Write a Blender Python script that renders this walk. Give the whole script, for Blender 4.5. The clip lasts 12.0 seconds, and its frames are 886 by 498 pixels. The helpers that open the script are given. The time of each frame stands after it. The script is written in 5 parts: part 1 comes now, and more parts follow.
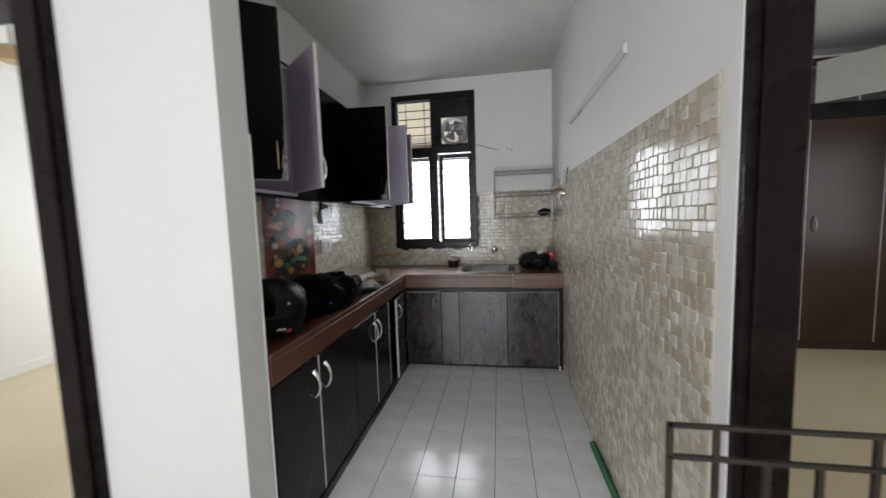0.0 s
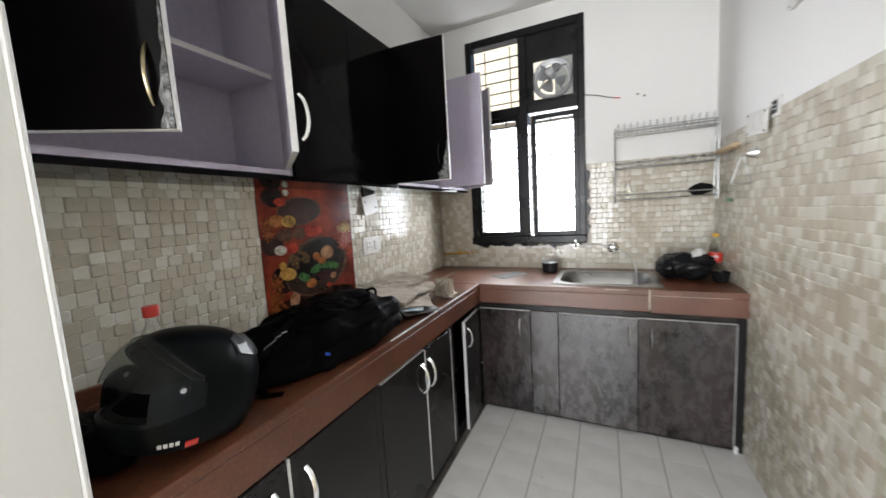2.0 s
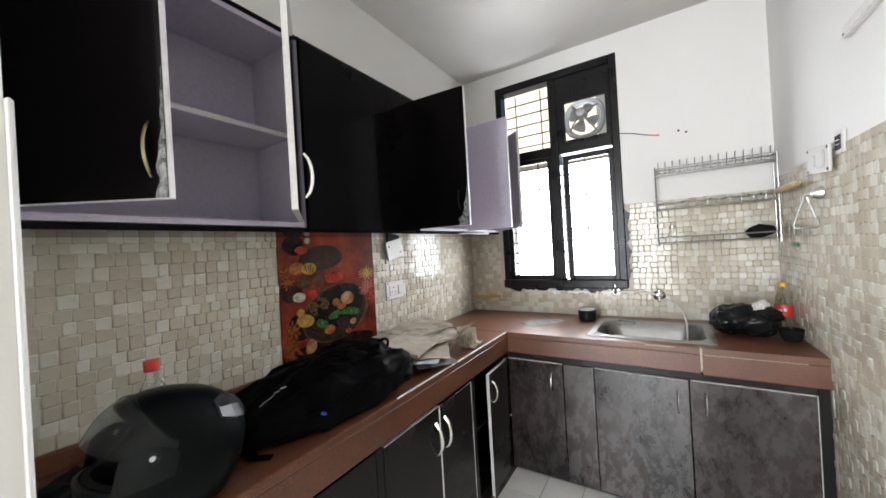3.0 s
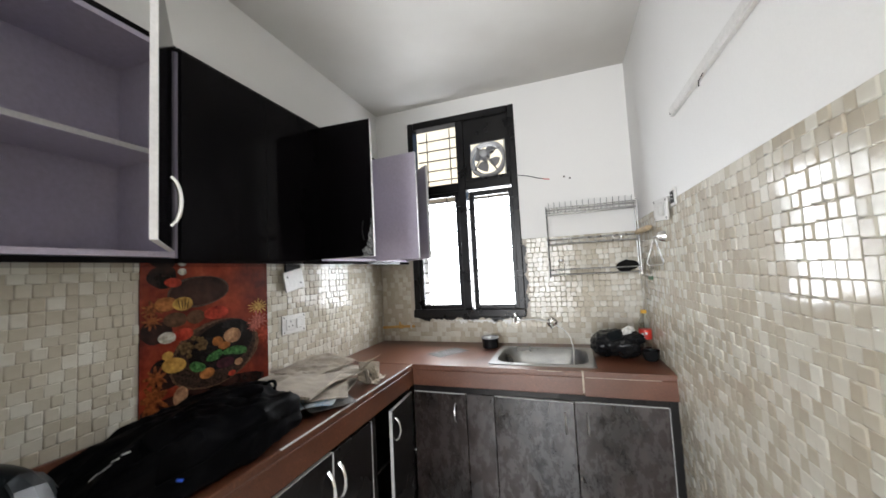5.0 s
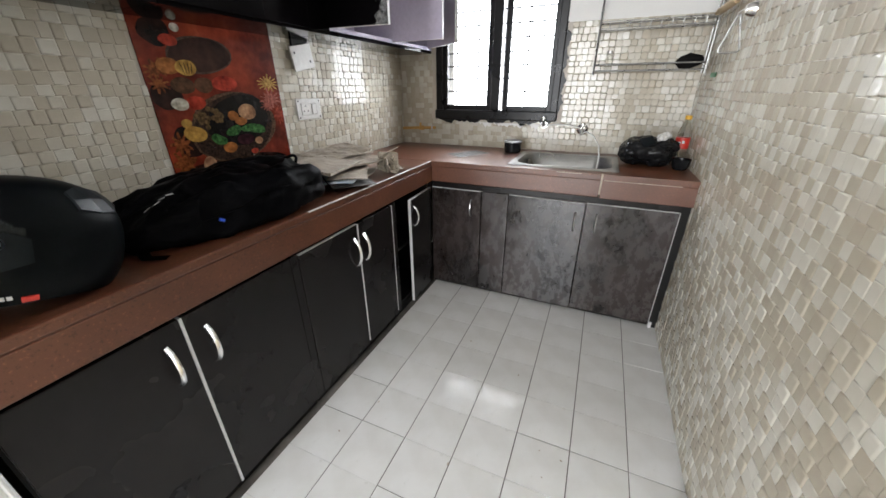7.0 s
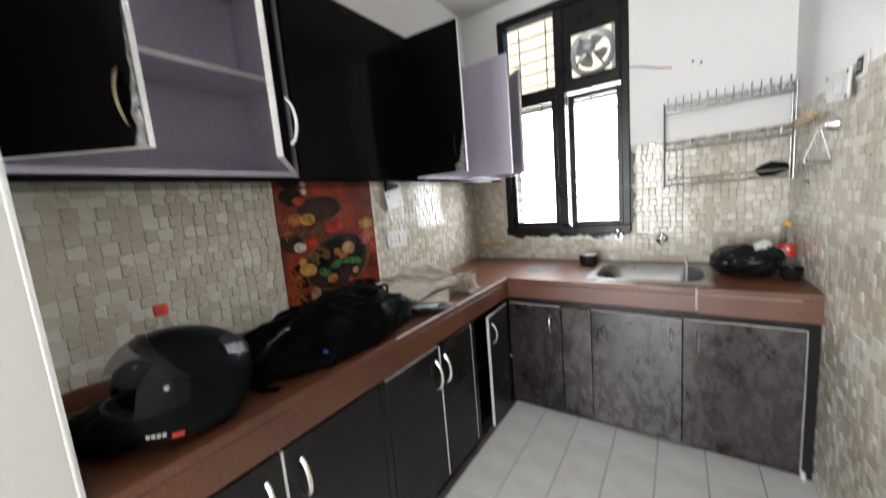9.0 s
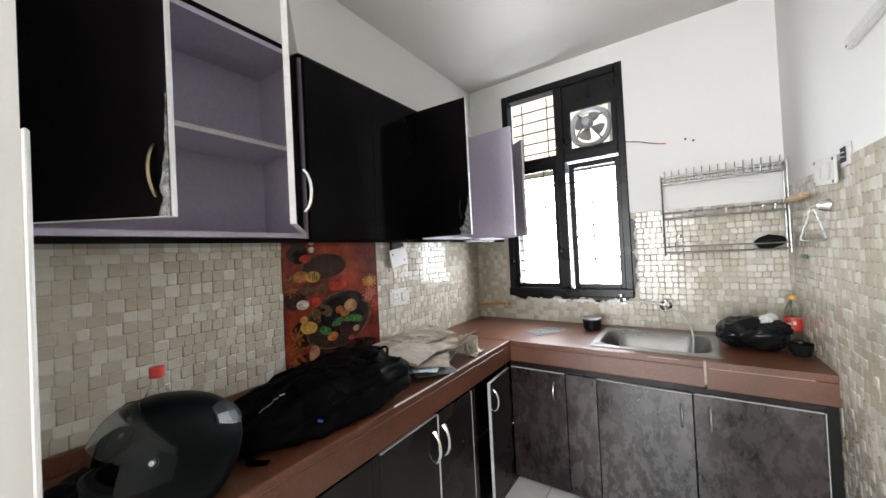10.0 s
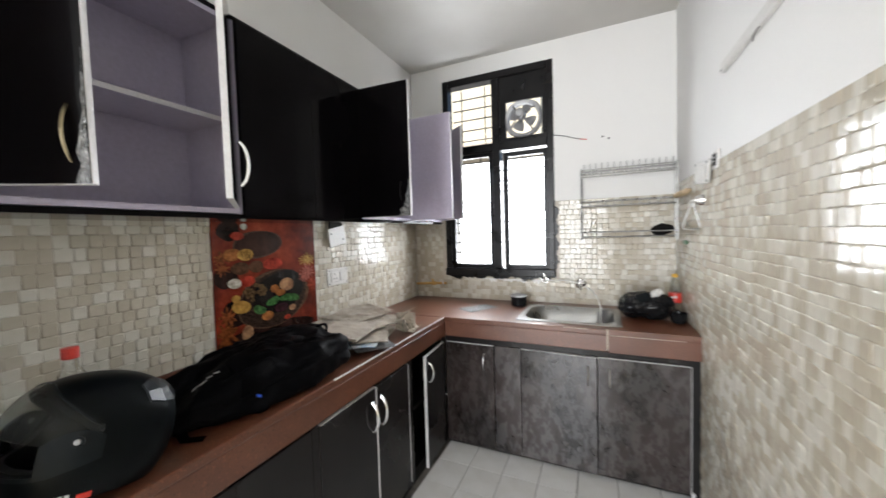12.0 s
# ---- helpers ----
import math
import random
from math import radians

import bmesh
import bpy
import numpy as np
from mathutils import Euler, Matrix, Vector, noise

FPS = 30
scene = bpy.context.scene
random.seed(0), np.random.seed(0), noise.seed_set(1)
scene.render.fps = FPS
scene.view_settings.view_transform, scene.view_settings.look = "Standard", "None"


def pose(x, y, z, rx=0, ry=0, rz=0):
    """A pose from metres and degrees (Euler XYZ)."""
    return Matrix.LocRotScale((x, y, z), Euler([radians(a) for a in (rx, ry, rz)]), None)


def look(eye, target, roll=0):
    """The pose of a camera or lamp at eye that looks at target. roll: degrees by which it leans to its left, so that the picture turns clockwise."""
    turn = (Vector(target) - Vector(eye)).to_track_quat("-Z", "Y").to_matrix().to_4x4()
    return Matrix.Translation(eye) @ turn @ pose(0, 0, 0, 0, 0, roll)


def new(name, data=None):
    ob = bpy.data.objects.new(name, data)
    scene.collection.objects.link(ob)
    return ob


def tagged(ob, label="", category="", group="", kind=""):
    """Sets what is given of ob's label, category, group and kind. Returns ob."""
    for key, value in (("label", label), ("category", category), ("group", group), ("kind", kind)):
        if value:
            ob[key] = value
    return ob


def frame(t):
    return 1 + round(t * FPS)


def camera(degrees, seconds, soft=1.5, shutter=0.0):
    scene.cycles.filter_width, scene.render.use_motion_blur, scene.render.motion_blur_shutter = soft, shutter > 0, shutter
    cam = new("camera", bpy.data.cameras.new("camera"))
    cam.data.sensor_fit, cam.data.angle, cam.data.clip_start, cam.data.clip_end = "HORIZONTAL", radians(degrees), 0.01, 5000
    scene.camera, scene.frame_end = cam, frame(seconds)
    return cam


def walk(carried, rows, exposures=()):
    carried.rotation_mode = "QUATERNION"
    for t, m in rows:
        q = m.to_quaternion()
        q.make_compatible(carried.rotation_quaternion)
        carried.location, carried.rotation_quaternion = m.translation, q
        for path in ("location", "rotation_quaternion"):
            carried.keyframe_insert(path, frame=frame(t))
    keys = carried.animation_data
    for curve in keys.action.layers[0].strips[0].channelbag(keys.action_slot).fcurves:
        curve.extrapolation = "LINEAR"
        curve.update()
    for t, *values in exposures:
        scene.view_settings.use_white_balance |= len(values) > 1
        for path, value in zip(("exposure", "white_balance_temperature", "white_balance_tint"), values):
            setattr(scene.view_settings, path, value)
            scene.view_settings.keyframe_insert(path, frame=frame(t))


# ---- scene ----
cam = camera(103.9, 12.0, shutter=0.5)
PATH = [
    (0, (0.014, -0.421, 1.379), (-0.304, 1.547, 1.211), -1.8),
    (0.5, (-0.109, -0.169, 1.397), (-0.244, 1.821, 1.244), -3.2),
    (1, (-0.108, 0.091, 1.365), (-0.513, 2.046, 1.241), -3.0),
    (1.5, (-0.05, 0.367, 1.373), (-0.718, 2.24, 1.159), -3.2),
    (2, (-0.096, 0.516, 1.375), (-0.937, 2.318, 1.162), -3.3),
    (2.5, (-0.049, 0.597, 1.4), (-1.128, 2.279, 1.307), -3.9),
    (4.5, (0.062, 0.661, 1.459), (-0.737, 2.488, 1.617), -3.3),
    (5, (0.077, 0.671, 1.449), (-0.573, 2.559, 1.579), -2.9),
    (5.5, (0.108, 0.69, 1.399), (-0.548, 2.56, 1.13), -2.3),
    (6, (0.096, 0.7, 1.332), (-0.549, 2.475, 0.675), -1.9),
    (6.5, (0.091, 0.697, 1.296), (-0.587, 2.381, 0.457), -1.4),
    (8.5, (0.068, 0.675, 1.327), (-0.931, 2.257, 0.62), -4.4),
    (9, (0.062, 0.657, 1.399), (-1.064, 2.289, 1.132), -4.9),
    (9.5, (0.057, 0.646, 1.447), (-1.11, 2.27, 1.415), -3.8),
    (10, (0.065, 0.646, 1.454), (-1.064, 2.297, 1.479), -2.9),
    (10.5, (0.073, 0.646, 1.457), (-1.015, 2.323, 1.522), -3.0),
    (11, (0.081, 0.644, 1.458), (-0.991, 2.331, 1.525), -3.0),
    (11.5, (0.094, 0.645, 1.45), (-0.96, 2.344, 1.435), -3.0),
    (12, (0.092, 0.579, 1.444), (-0.727, 2.402, 1.354), -1.7),
]
walk(cam, [(t, look(eye, target, roll)) for t, eye, target, roll in PATH], [(0.0, -0.65, 5950, 10), (0.5, -0.85, 5950, 10), (1.0, -0.75, 5950, 10), (1.5, 0.02, 6000, 10), (2.0, 0.5, 6050, 10), (2.6, 0.65, 6050, 10), (5.0, 0.45, 6050, 10), (8.5, 0.5, 6050, 10), (9.5, 0.65, 6050, 10), (12.0, 0.6, 6050, 10)])

# ---- world, sun, large lights ----
world = bpy.data.worlds.new("sky")
scene.world = world
world.use_nodes = True
wn = world.node_tree
sky = wn.nodes.new("ShaderNodeTexSky")
sky.sky_type, sky.sun_disc = "NISHITA", False
sky.sun_elevation, sky.sun_rotation = radians(50), radians(200)
sky.air_density, sky.dust_density = 1.2, 4.0
wn.links.new(sky.outputs["Color"], wn.nodes["Background"].inputs["Color"])
wn.nodes["Background"].inputs["Strength"].default_value = 0.12

sun = new("sun", bpy.data.lights.new("sun", "SUN"))
sun.data.energy, sun.data.angle, sun.data.color = 3.5, radians(12), (1.0, 0.96, 0.9)
sun.matrix_world = look((0, 0, 10), (1.4, 4.3, 4.0))


def window_lamp(name, eye, target, w, h, power, color=(1, 1, 1)):
    lamp = new(name, bpy.data.lights.new(name, "AREA"))
    lamp.data.shape, lamp.data.size, lamp.data.size_y = "RECTANGLE", w, h
    lamp.data.energy, lamp.data.color = power, color
    lamp.matrix_world = look(eye, target)
    return lamp


# daylight in the kitchen window's casements, and in unseen, assumed openings of hall and two rooms
window_lamp("daylight_kitchen_window", (-0.67, 3.66, 1.6), (-0.67, 0, 1.5), 0.86, 0.94, 32, (1.0, 0.99, 0.97))
# assumed opening behind the camera, made wide to brighten the kitchen's right wall
window_lamp("assumed_hall_daylight", (-0.76, -3.97, 1.3), (-0.76, 0, 1.3), 1.86, 2.4, 168, (1.0, 0.985, 0.96))
window_lamp("daylight_left_room", (-3.2, 4.25, 1.5), (-3.2, 0, 1.2), 1.6, 1.3, 95, (1.0, 0.98, 0.93))
window_lamp("daylight_bedroom", (4.12, 1.8, 1.5), (0, 1.8, 1.0), 1.4, 1.2, 36, (1.0, 0.97, 0.9))


# ---- materials ----
def shader(name, rough=0.5, metal=0.0, coat=0.0, spec=0.5):
    m = bpy.data.materials.new(name)
    m.use_nodes = True
    n = m.node_tree.nodes
    b = n["Principled BSDF"]
    b.inputs["Roughness"].default_value, b.inputs["Metallic"].default_value = rough, metal
    b.inputs["Coat Weight"].default_value, b.inputs["Specular IOR Level"].default_value = coat, spec
    return m, n, m.node_tree.links, b


def noise_node(n, l, scale, detail=4.0, space="Object", rough=0.55):
    tc = n.new("ShaderNodeTexCoord")
    t = n.new("ShaderNodeTexNoise")
    t.inputs["Scale"].default_value, t.inputs["Detail"].default_value = scale, detail
    t.inputs["Roughness"].default_value = rough
    l.new(tc.outputs[space], t.inputs["Vector"])
    return t


def ramp_node(n, l, fac, stops, constant=False):
    r = n.new("ShaderNodeValToRGB")
    e = r.color_ramp.elements
    while len(e) < len(stops):
        e.new(0.5)
    for el, (p, c) in zip(e, stops):
        el.position, el.color = p, (*c, 1)
    if constant:
        r.color_ramp.interpolation = "CONSTANT"
    l.new(fac, r.inputs["Fac"])
    return r


def mix_node(n, l, a, b, fac, mode="MIX"):
    m = n.new("ShaderNodeMix")
    m.data_type, m.blend_type = "RGBA", mode
    for key, v in ((0, fac), (6, a), (7, b)):
        if isinstance(v, (int, float)):
            m.inputs[key].default_value = v
        elif isinstance(v, tuple):
            m.inputs[key].default_value = (*v, 1)
        else:
            l.new(v, m.inputs[key])
    return m.outputs[2]


def bump_node(n, l, b, height, strength=0.2, dist=0.002):
    u = n.new("ShaderNodeBump")
    u.inputs["Strength"].default_value, u.inputs["Distance"].default_value = strength, dist
    l.new(height, u.inputs["Height"])
    l.new(u.outputs["Normal"], b.inputs["Normal"])


def paint(name, c1, c2, rough=0.5, scale=3.0, fine=60.0, bump=0.15, metal=0.0, coat=0.0, rough_var=0.1, dist=0.002, spec=0.5, low=0.86):
    """Two colours mixed by broad patches, with fine grain, uneven gloss and slight relief."""
    m, n, l, b = shader(name, rough, metal, coat, spec)
    broad, grain = noise_node(n, l, scale), noise_node(n, l, fine, 3.0)
    base = ramp_node(n, l, broad.outputs["Fac"], [(0.3, c1), (0.7, c2)])
    shade = ramp_node(n, l, grain.outputs["Fac"], [(0.25, (low,) * 3), (0.75, (1.0,) * 3)])
    l.new(mix_node(n, l, base.outputs["Color"], shade.outputs["Color"], 1.0, "MULTIPLY"), b.inputs["Base Color"])
    rr = n.new("ShaderNodeMapRange")
    rr.inputs["To Min"].default_value, rr.inputs["To Max"].default_value = max(0.02, rough - rough_var), min(1, rough + rough_var)
    l.new(broad.outputs["Fac"], rr.inputs["Value"])
    l.new(rr.outputs["Result"], b.inputs["Roughness"])
    if bump:
        bump_node(n, l, b, grain.outputs["Fac"], bump, dist)
    return m


def glass(name, color, rough=0.02, ior=1.45):
    m, n, l, b = shader(name, rough)
    b.inputs["Base Color"].default_value = (*color, 1)
    b.inputs["Transmission Weight"].default_value, b.inputs["IOR"].default_value = 1.0, ior
    return m


def tile_paint(name, island):
    """Glazed mosaic pieces in beige and cream, one tone a piece."""
    m, n, l, b = shader(name, 0.2)
    info = n.new("ShaderNodeNewGeometry" if island else "ShaderNodeObjectInfo")
    rnd = info.outputs["Random Per Island" if island else "Random"]
    tone = ramp_node(n, l, rnd, [(0.0, (0.49, 0.44, 0.35)), (0.3, (0.51, 0.465, 0.375)), (0.55, (0.54, 0.5, 0.41)),
                                 (0.61, (0.6, 0.575, 0.495)), (1.0, (0.67, 0.655, 0.585))])
    cloud, grain = noise_node(n, l, 9.0), noise_node(n, l, 70.0, 3.0)
    mott = ramp_node(n, l, cloud.outputs["Fac"], [(0.3, (0.88, 0.86, 0.84)), (0.7, (1.0, 1.0, 1.0))])
    l.new(mix_node(n, l, tone.outputs["Color"], mott.outputs["Color"], 1.0, "MULTIPLY"), b.inputs["Base Color"])
    rr = n.new("ShaderNodeMapRange")
    rr.inputs["To Min"].default_value, rr.inputs["To Max"].default_value = 0.07, 0.17
    l.new(cloud.outputs["Fac"], rr.inputs["Value"])
    l.new(rr.outputs["Result"], b.inputs["Roughness"])
    bump_node(n, l, b, grain.outputs["Fac"], 0.12, 0.002)
    return m


M = {}
M["wall"] = paint("wall_paint", (0.79, 0.785, 0.77), (0.83, 0.825, 0.81), 0.6, 1.1, 140, 0.03, low=0.97)
M["wall_hall"] = paint("hall_wall_paint", (0.76, 0.765, 0.76), (0.79, 0.795, 0.79), 0.6, 1.1, 140, 0.03, low=0.97)
# stained tones, set below the walls' so that the ceiling renders dimmer
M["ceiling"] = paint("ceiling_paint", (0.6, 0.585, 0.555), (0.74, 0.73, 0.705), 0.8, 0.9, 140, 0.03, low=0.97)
M["grout"] = paint("grout", (0.5, 0.45, 0.38), (0.56, 0.51, 0.44), 0.5, 6, 120, 0.3)
M["tile"] = tile_paint("mosaic_glaze", False)
M["tile_joined"] = tile_paint("mosaic_glaze_joined", True)
M["floor_joint"] = paint("floor_joint", (0.05, 0.045, 0.04), (0.22, 0.2, 0.18), 0.85, 5, 90, 0.3)
M["beige_floor"] = paint("beige_floor", (0.62, 0.52, 0.34), (0.68, 0.58, 0.4), 0.22, 1.5, 60, 0.05)
M["black_gloss"] = paint("black_gloss_laminate", (0.003, 0.0026, 0.003), (0.006, 0.005, 0.006), 0.08, 2.0, 25, 0.02, rough_var=0.03, spec=0.06)
M["black_wood"] = paint("black_enamel", (0.006, 0.0055, 0.006), (0.012, 0.011, 0.0115), 0.3, 6, 45, 0.4, rough_var=0.12, spec=0.25)
M["frame_wood"] = paint("dark_frame_wood", (0.007, 0.005, 0.0045), (0.014, 0.009, 0.008), 0.28, 8, 40, 0.2, spec=0.12)
M["lilac"] = paint("lilac_laminate", (0.5, 0.46, 0.58), (0.56, 0.52, 0.63), 0.42, 2.2, 60, 0.05)
M["white_edge"] = paint("white_edge_band", (0.66, 0.65, 0.66), (0.76, 0.75, 0.75), 0.4, 14, 90, 0.2)
M["door_dark"] = paint("dark_brown_laminate", (0.009, 0.0075, 0.0075), (0.018, 0.015, 0.0145), 0.27, 2.6, 40, 0.06, rough_var=0.1, spec=0.25)
M["carcass"] = paint("dark_carcass", (0.006, 0.0055, 0.0055), (0.012, 0.011, 0.01), 0.6, 5, 50, 0.1, spec=0.25)
M["chrome"] = paint("chrome", (0.78, 0.78, 0.78), (0.88, 0.88, 0.88), 0.2, 9, 80, 0.05, metal=1.0, rough_var=0.06)
M["steel"] = paint("brushed_steel", (0.58, 0.57, 0.56), (0.72, 0.71, 0.7), 0.34, 5, 160, 0.12, metal=1.0, rough_var=0.1)
M["brass"] = paint("antique_brass", (0.45, 0.36, 0.2), (0.62, 0.52, 0.34), 0.25, 12, 90, 0.1, metal=1.0)
M["plastic_white"] = paint("white_plastic", (0.68, 0.67, 0.64), (0.76, 0.75, 0.73), 0.35, 7, 60, 0.05)
M["hole"] = paint("dark_hole", (0.008, 0.008, 0.008), (0.02, 0.018, 0.016), 0.8, 9, 60, 0.2)
M["iron"] = paint("painted_iron", (0.018, 0.014, 0.012), (0.04, 0.03, 0.025), 0.4, 10, 70, 0.3)
M["fan_grey"] = paint("grey_fan_metal", (0.3, 0.3, 0.305), (0.42, 0.42, 0.425), 0.4, 8, 60, 0.1, metal=0.4)
M["helmet"] = paint("matt_helmet_shell", (0.0025, 0.0034, 0.004), (0.005, 0.0064, 0.0072), 0.36, 4, 90, 0.05, spec=0.07)
M["helmet_trim"] = paint("grey_helmet_trim", (0.005, 0.0068, 0.008), (0.009, 0.0115, 0.0135), 0.3, 6, 80, 0.05, spec=0.14)
M["padding"] = paint("black_padding", (0.006, 0.006, 0.006), (0.014, 0.013, 0.013), 0.95, 14, 160, 0.5, spec=0.2)
M["fabric"] = paint("black_nylon", (0.0016, 0.0016, 0.002), (0.004, 0.004, 0.005), 0.55, 7, 220, 0.4, rough_var=0.2, spec=0.03)
M["bin_bag"] = paint("black_plastic_film", (0.006, 0.006, 0.007), (0.016, 0.016, 0.017), 0.2, 9, 60, 0.4, rough_var=0.1, dist=0.004, spec=0.2)
M["red"] = paint("red_plastic", (0.55, 0.03, 0.02), (0.66, 0.05, 0.03), 0.35, 8, 60, 0.05)
M["orange_cap"] = paint("yellow_plastic", (0.75, 0.4, 0.03), (0.85, 0.5, 0.05), 0.35, 8, 60, 0.05)
M["pipe_yellow"] = paint("ochre_pipe", (0.55, 0.3, 0.07), (0.64, 0.38, 0.11), 0.4, 8, 60, 0.1)
M["putty"] = paint("putty", (0.4, 0.33, 0.26), (0.55, 0.48, 0.4), 0.7, 30, 120, 0.3)
M["green"] = paint("green_plastic", (0.02, 0.13, 0.045), (0.035, 0.19, 0.07), 0.4, 8, 60, 0.1)
M["blue"] = paint("blue_plastic", (0.02, 0.07, 0.5), (0.03, 0.1, 0.62), 0.35, 8, 60, 0.05)
M["white_print"] = paint("white_print", (0.62, 0.62, 0.62), (0.74, 0.74, 0.74), 0.5, 10, 90, 0.05)
M["wood_pale"] = paint("pale_wood", (0.5, 0.36, 0.2), (0.62, 0.47, 0.28), 0.5, 18, 80, 0.15)
M["wardrobe"] = paint("wardrobe_laminate", (0.035, 0.021, 0.014), (0.055, 0.033, 0.022), 0.35, 3, 40, 0.08, spec=0.25)
M["clear"] = glass("clear_plastic", (0.95, 0.97, 0.96), 0.05, 1.12)
M["pane"] = glass("window_glass", (0.97, 0.98, 0.98), 0.0, 1.1)
M["cola"] = glass("clear_bottle", (0.95, 0.97, 0.95), 0.04, 1.12)
M["visor"], vn, vl, vb = shader("smoke_visor", 0.05)
vb.inputs["Base Color"].default_value, vb.inputs["Transmission Weight"].default_value = (0.66, 0.68, 0.67, 1), 0.98
vb.inputs["IOR"].default_value = 1.06
M["white_hose"] = paint("white_hose", (0.66, 0.66, 0.63), (0.76, 0.76, 0.74), 0.35, 9, 60, 0.05)
M["facade_cream"] = paint("cream_facade", (0.78, 0.7, 0.52), (0.84, 0.77, 0.6), 0.85, 0.8, 12, 0.2)
M["facade_white"] = paint("white_facade", (0.78, 0.77, 0.74), (0.84, 0.83, 0.8), 0.85, 0.7, 12, 0.2)
M["slab_trim"] = paint("tan_trim", (0.6, 0.5, 0.38), (0.68, 0.58, 0.46), 0.7, 2, 20, 0.2)
M["ground_out"] = paint("outdoor_ground", (0.3, 0.28, 0.24), (0.38, 0.36, 0.31), 0.9, 0.5, 9, 0.3)


def floor_tile_paint():
    m, n, l, b = shader("white_floor_tile", 0.2)
    info = n.new("ShaderNodeObjectInfo")
    tone = ramp_node(n, l, info.outputs["Random"], [(0, (0.79, 0.79, 0.78)), (1, (0.82, 0.82, 0.815))])
    cloud, fleck = noise_node(n, l, 6.0, 5.0), noise_node(n, l, 38.0, 6.0)
    dirt = ramp_node(n, l, cloud.outputs["Fac"], [(0.25, (0.87, 0.86, 0.84)), (0.62, (1, 1, 1))])
    spots = ramp_node(n, l, fleck.outputs["Fac"], [(0.25, (0.72, 0.7, 0.67)), (0.36, (1, 1, 1))])
    one = mix_node(n, l, tone.outputs["Color"], dirt.outputs["Color"], 1.0, "MULTIPLY")
    l.new(mix_node(n, l, one, spots.outputs["Color"], 0.7, "MULTIPLY"), b.inputs["Base Color"])
    rr = n.new("ShaderNodeMapRange")
    rr.inputs["To Min"].default_value, rr.inputs["To Max"].default_value = 0.09, 0.19
    l.new(cloud.outputs["Fac"], rr.inputs["Value"])
    l.new(rr.outputs["Result"], b.inputs["Roughness"])
    bump_node(n, l, b, fleck.outputs["Fac"], 0.03, 0.002)
    return m


def granite_paint():
    m, n, l, b = shader("red_brown_granite", 0.3, spec=0.65)
    speck, cloud = noise_node(n, l, 120.0, 4.0), noise_node(n, l, 4.0, 4.0)
    base = ramp_node(n, l, cloud.outputs["Fac"], [(0.3, (0.092, 0.033, 0.017)), (0.7, (0.145, 0.053, 0.027))])
    dots = ramp_node(n, l, speck.outputs["Fac"], [(0.3, (0.5, 0.45, 0.43)), (0.43, (1, 1, 1)), (0.6, (1, 1, 1)), (0.7, (1.9, 1.9, 1.9))])
    l.new(mix_node(n, l, base.outputs["Color"], dots.outputs["Color"], 0.85, "MULTIPLY"), b.inputs["Base Color"])
    rr = n.new("ShaderNodeMapRange")
    rr.inputs["To Min"].default_value, rr.inputs["To Max"].default_value = 0.24, 0.44
    l.new(cloud.outputs["Fac"], rr.inputs["Value"])
    l.new(rr.outputs["Result"], b.inputs["Roughness"])
    bump_node(n, l, b, speck.outputs["Fac"], 0.06, 0.002)
    return m


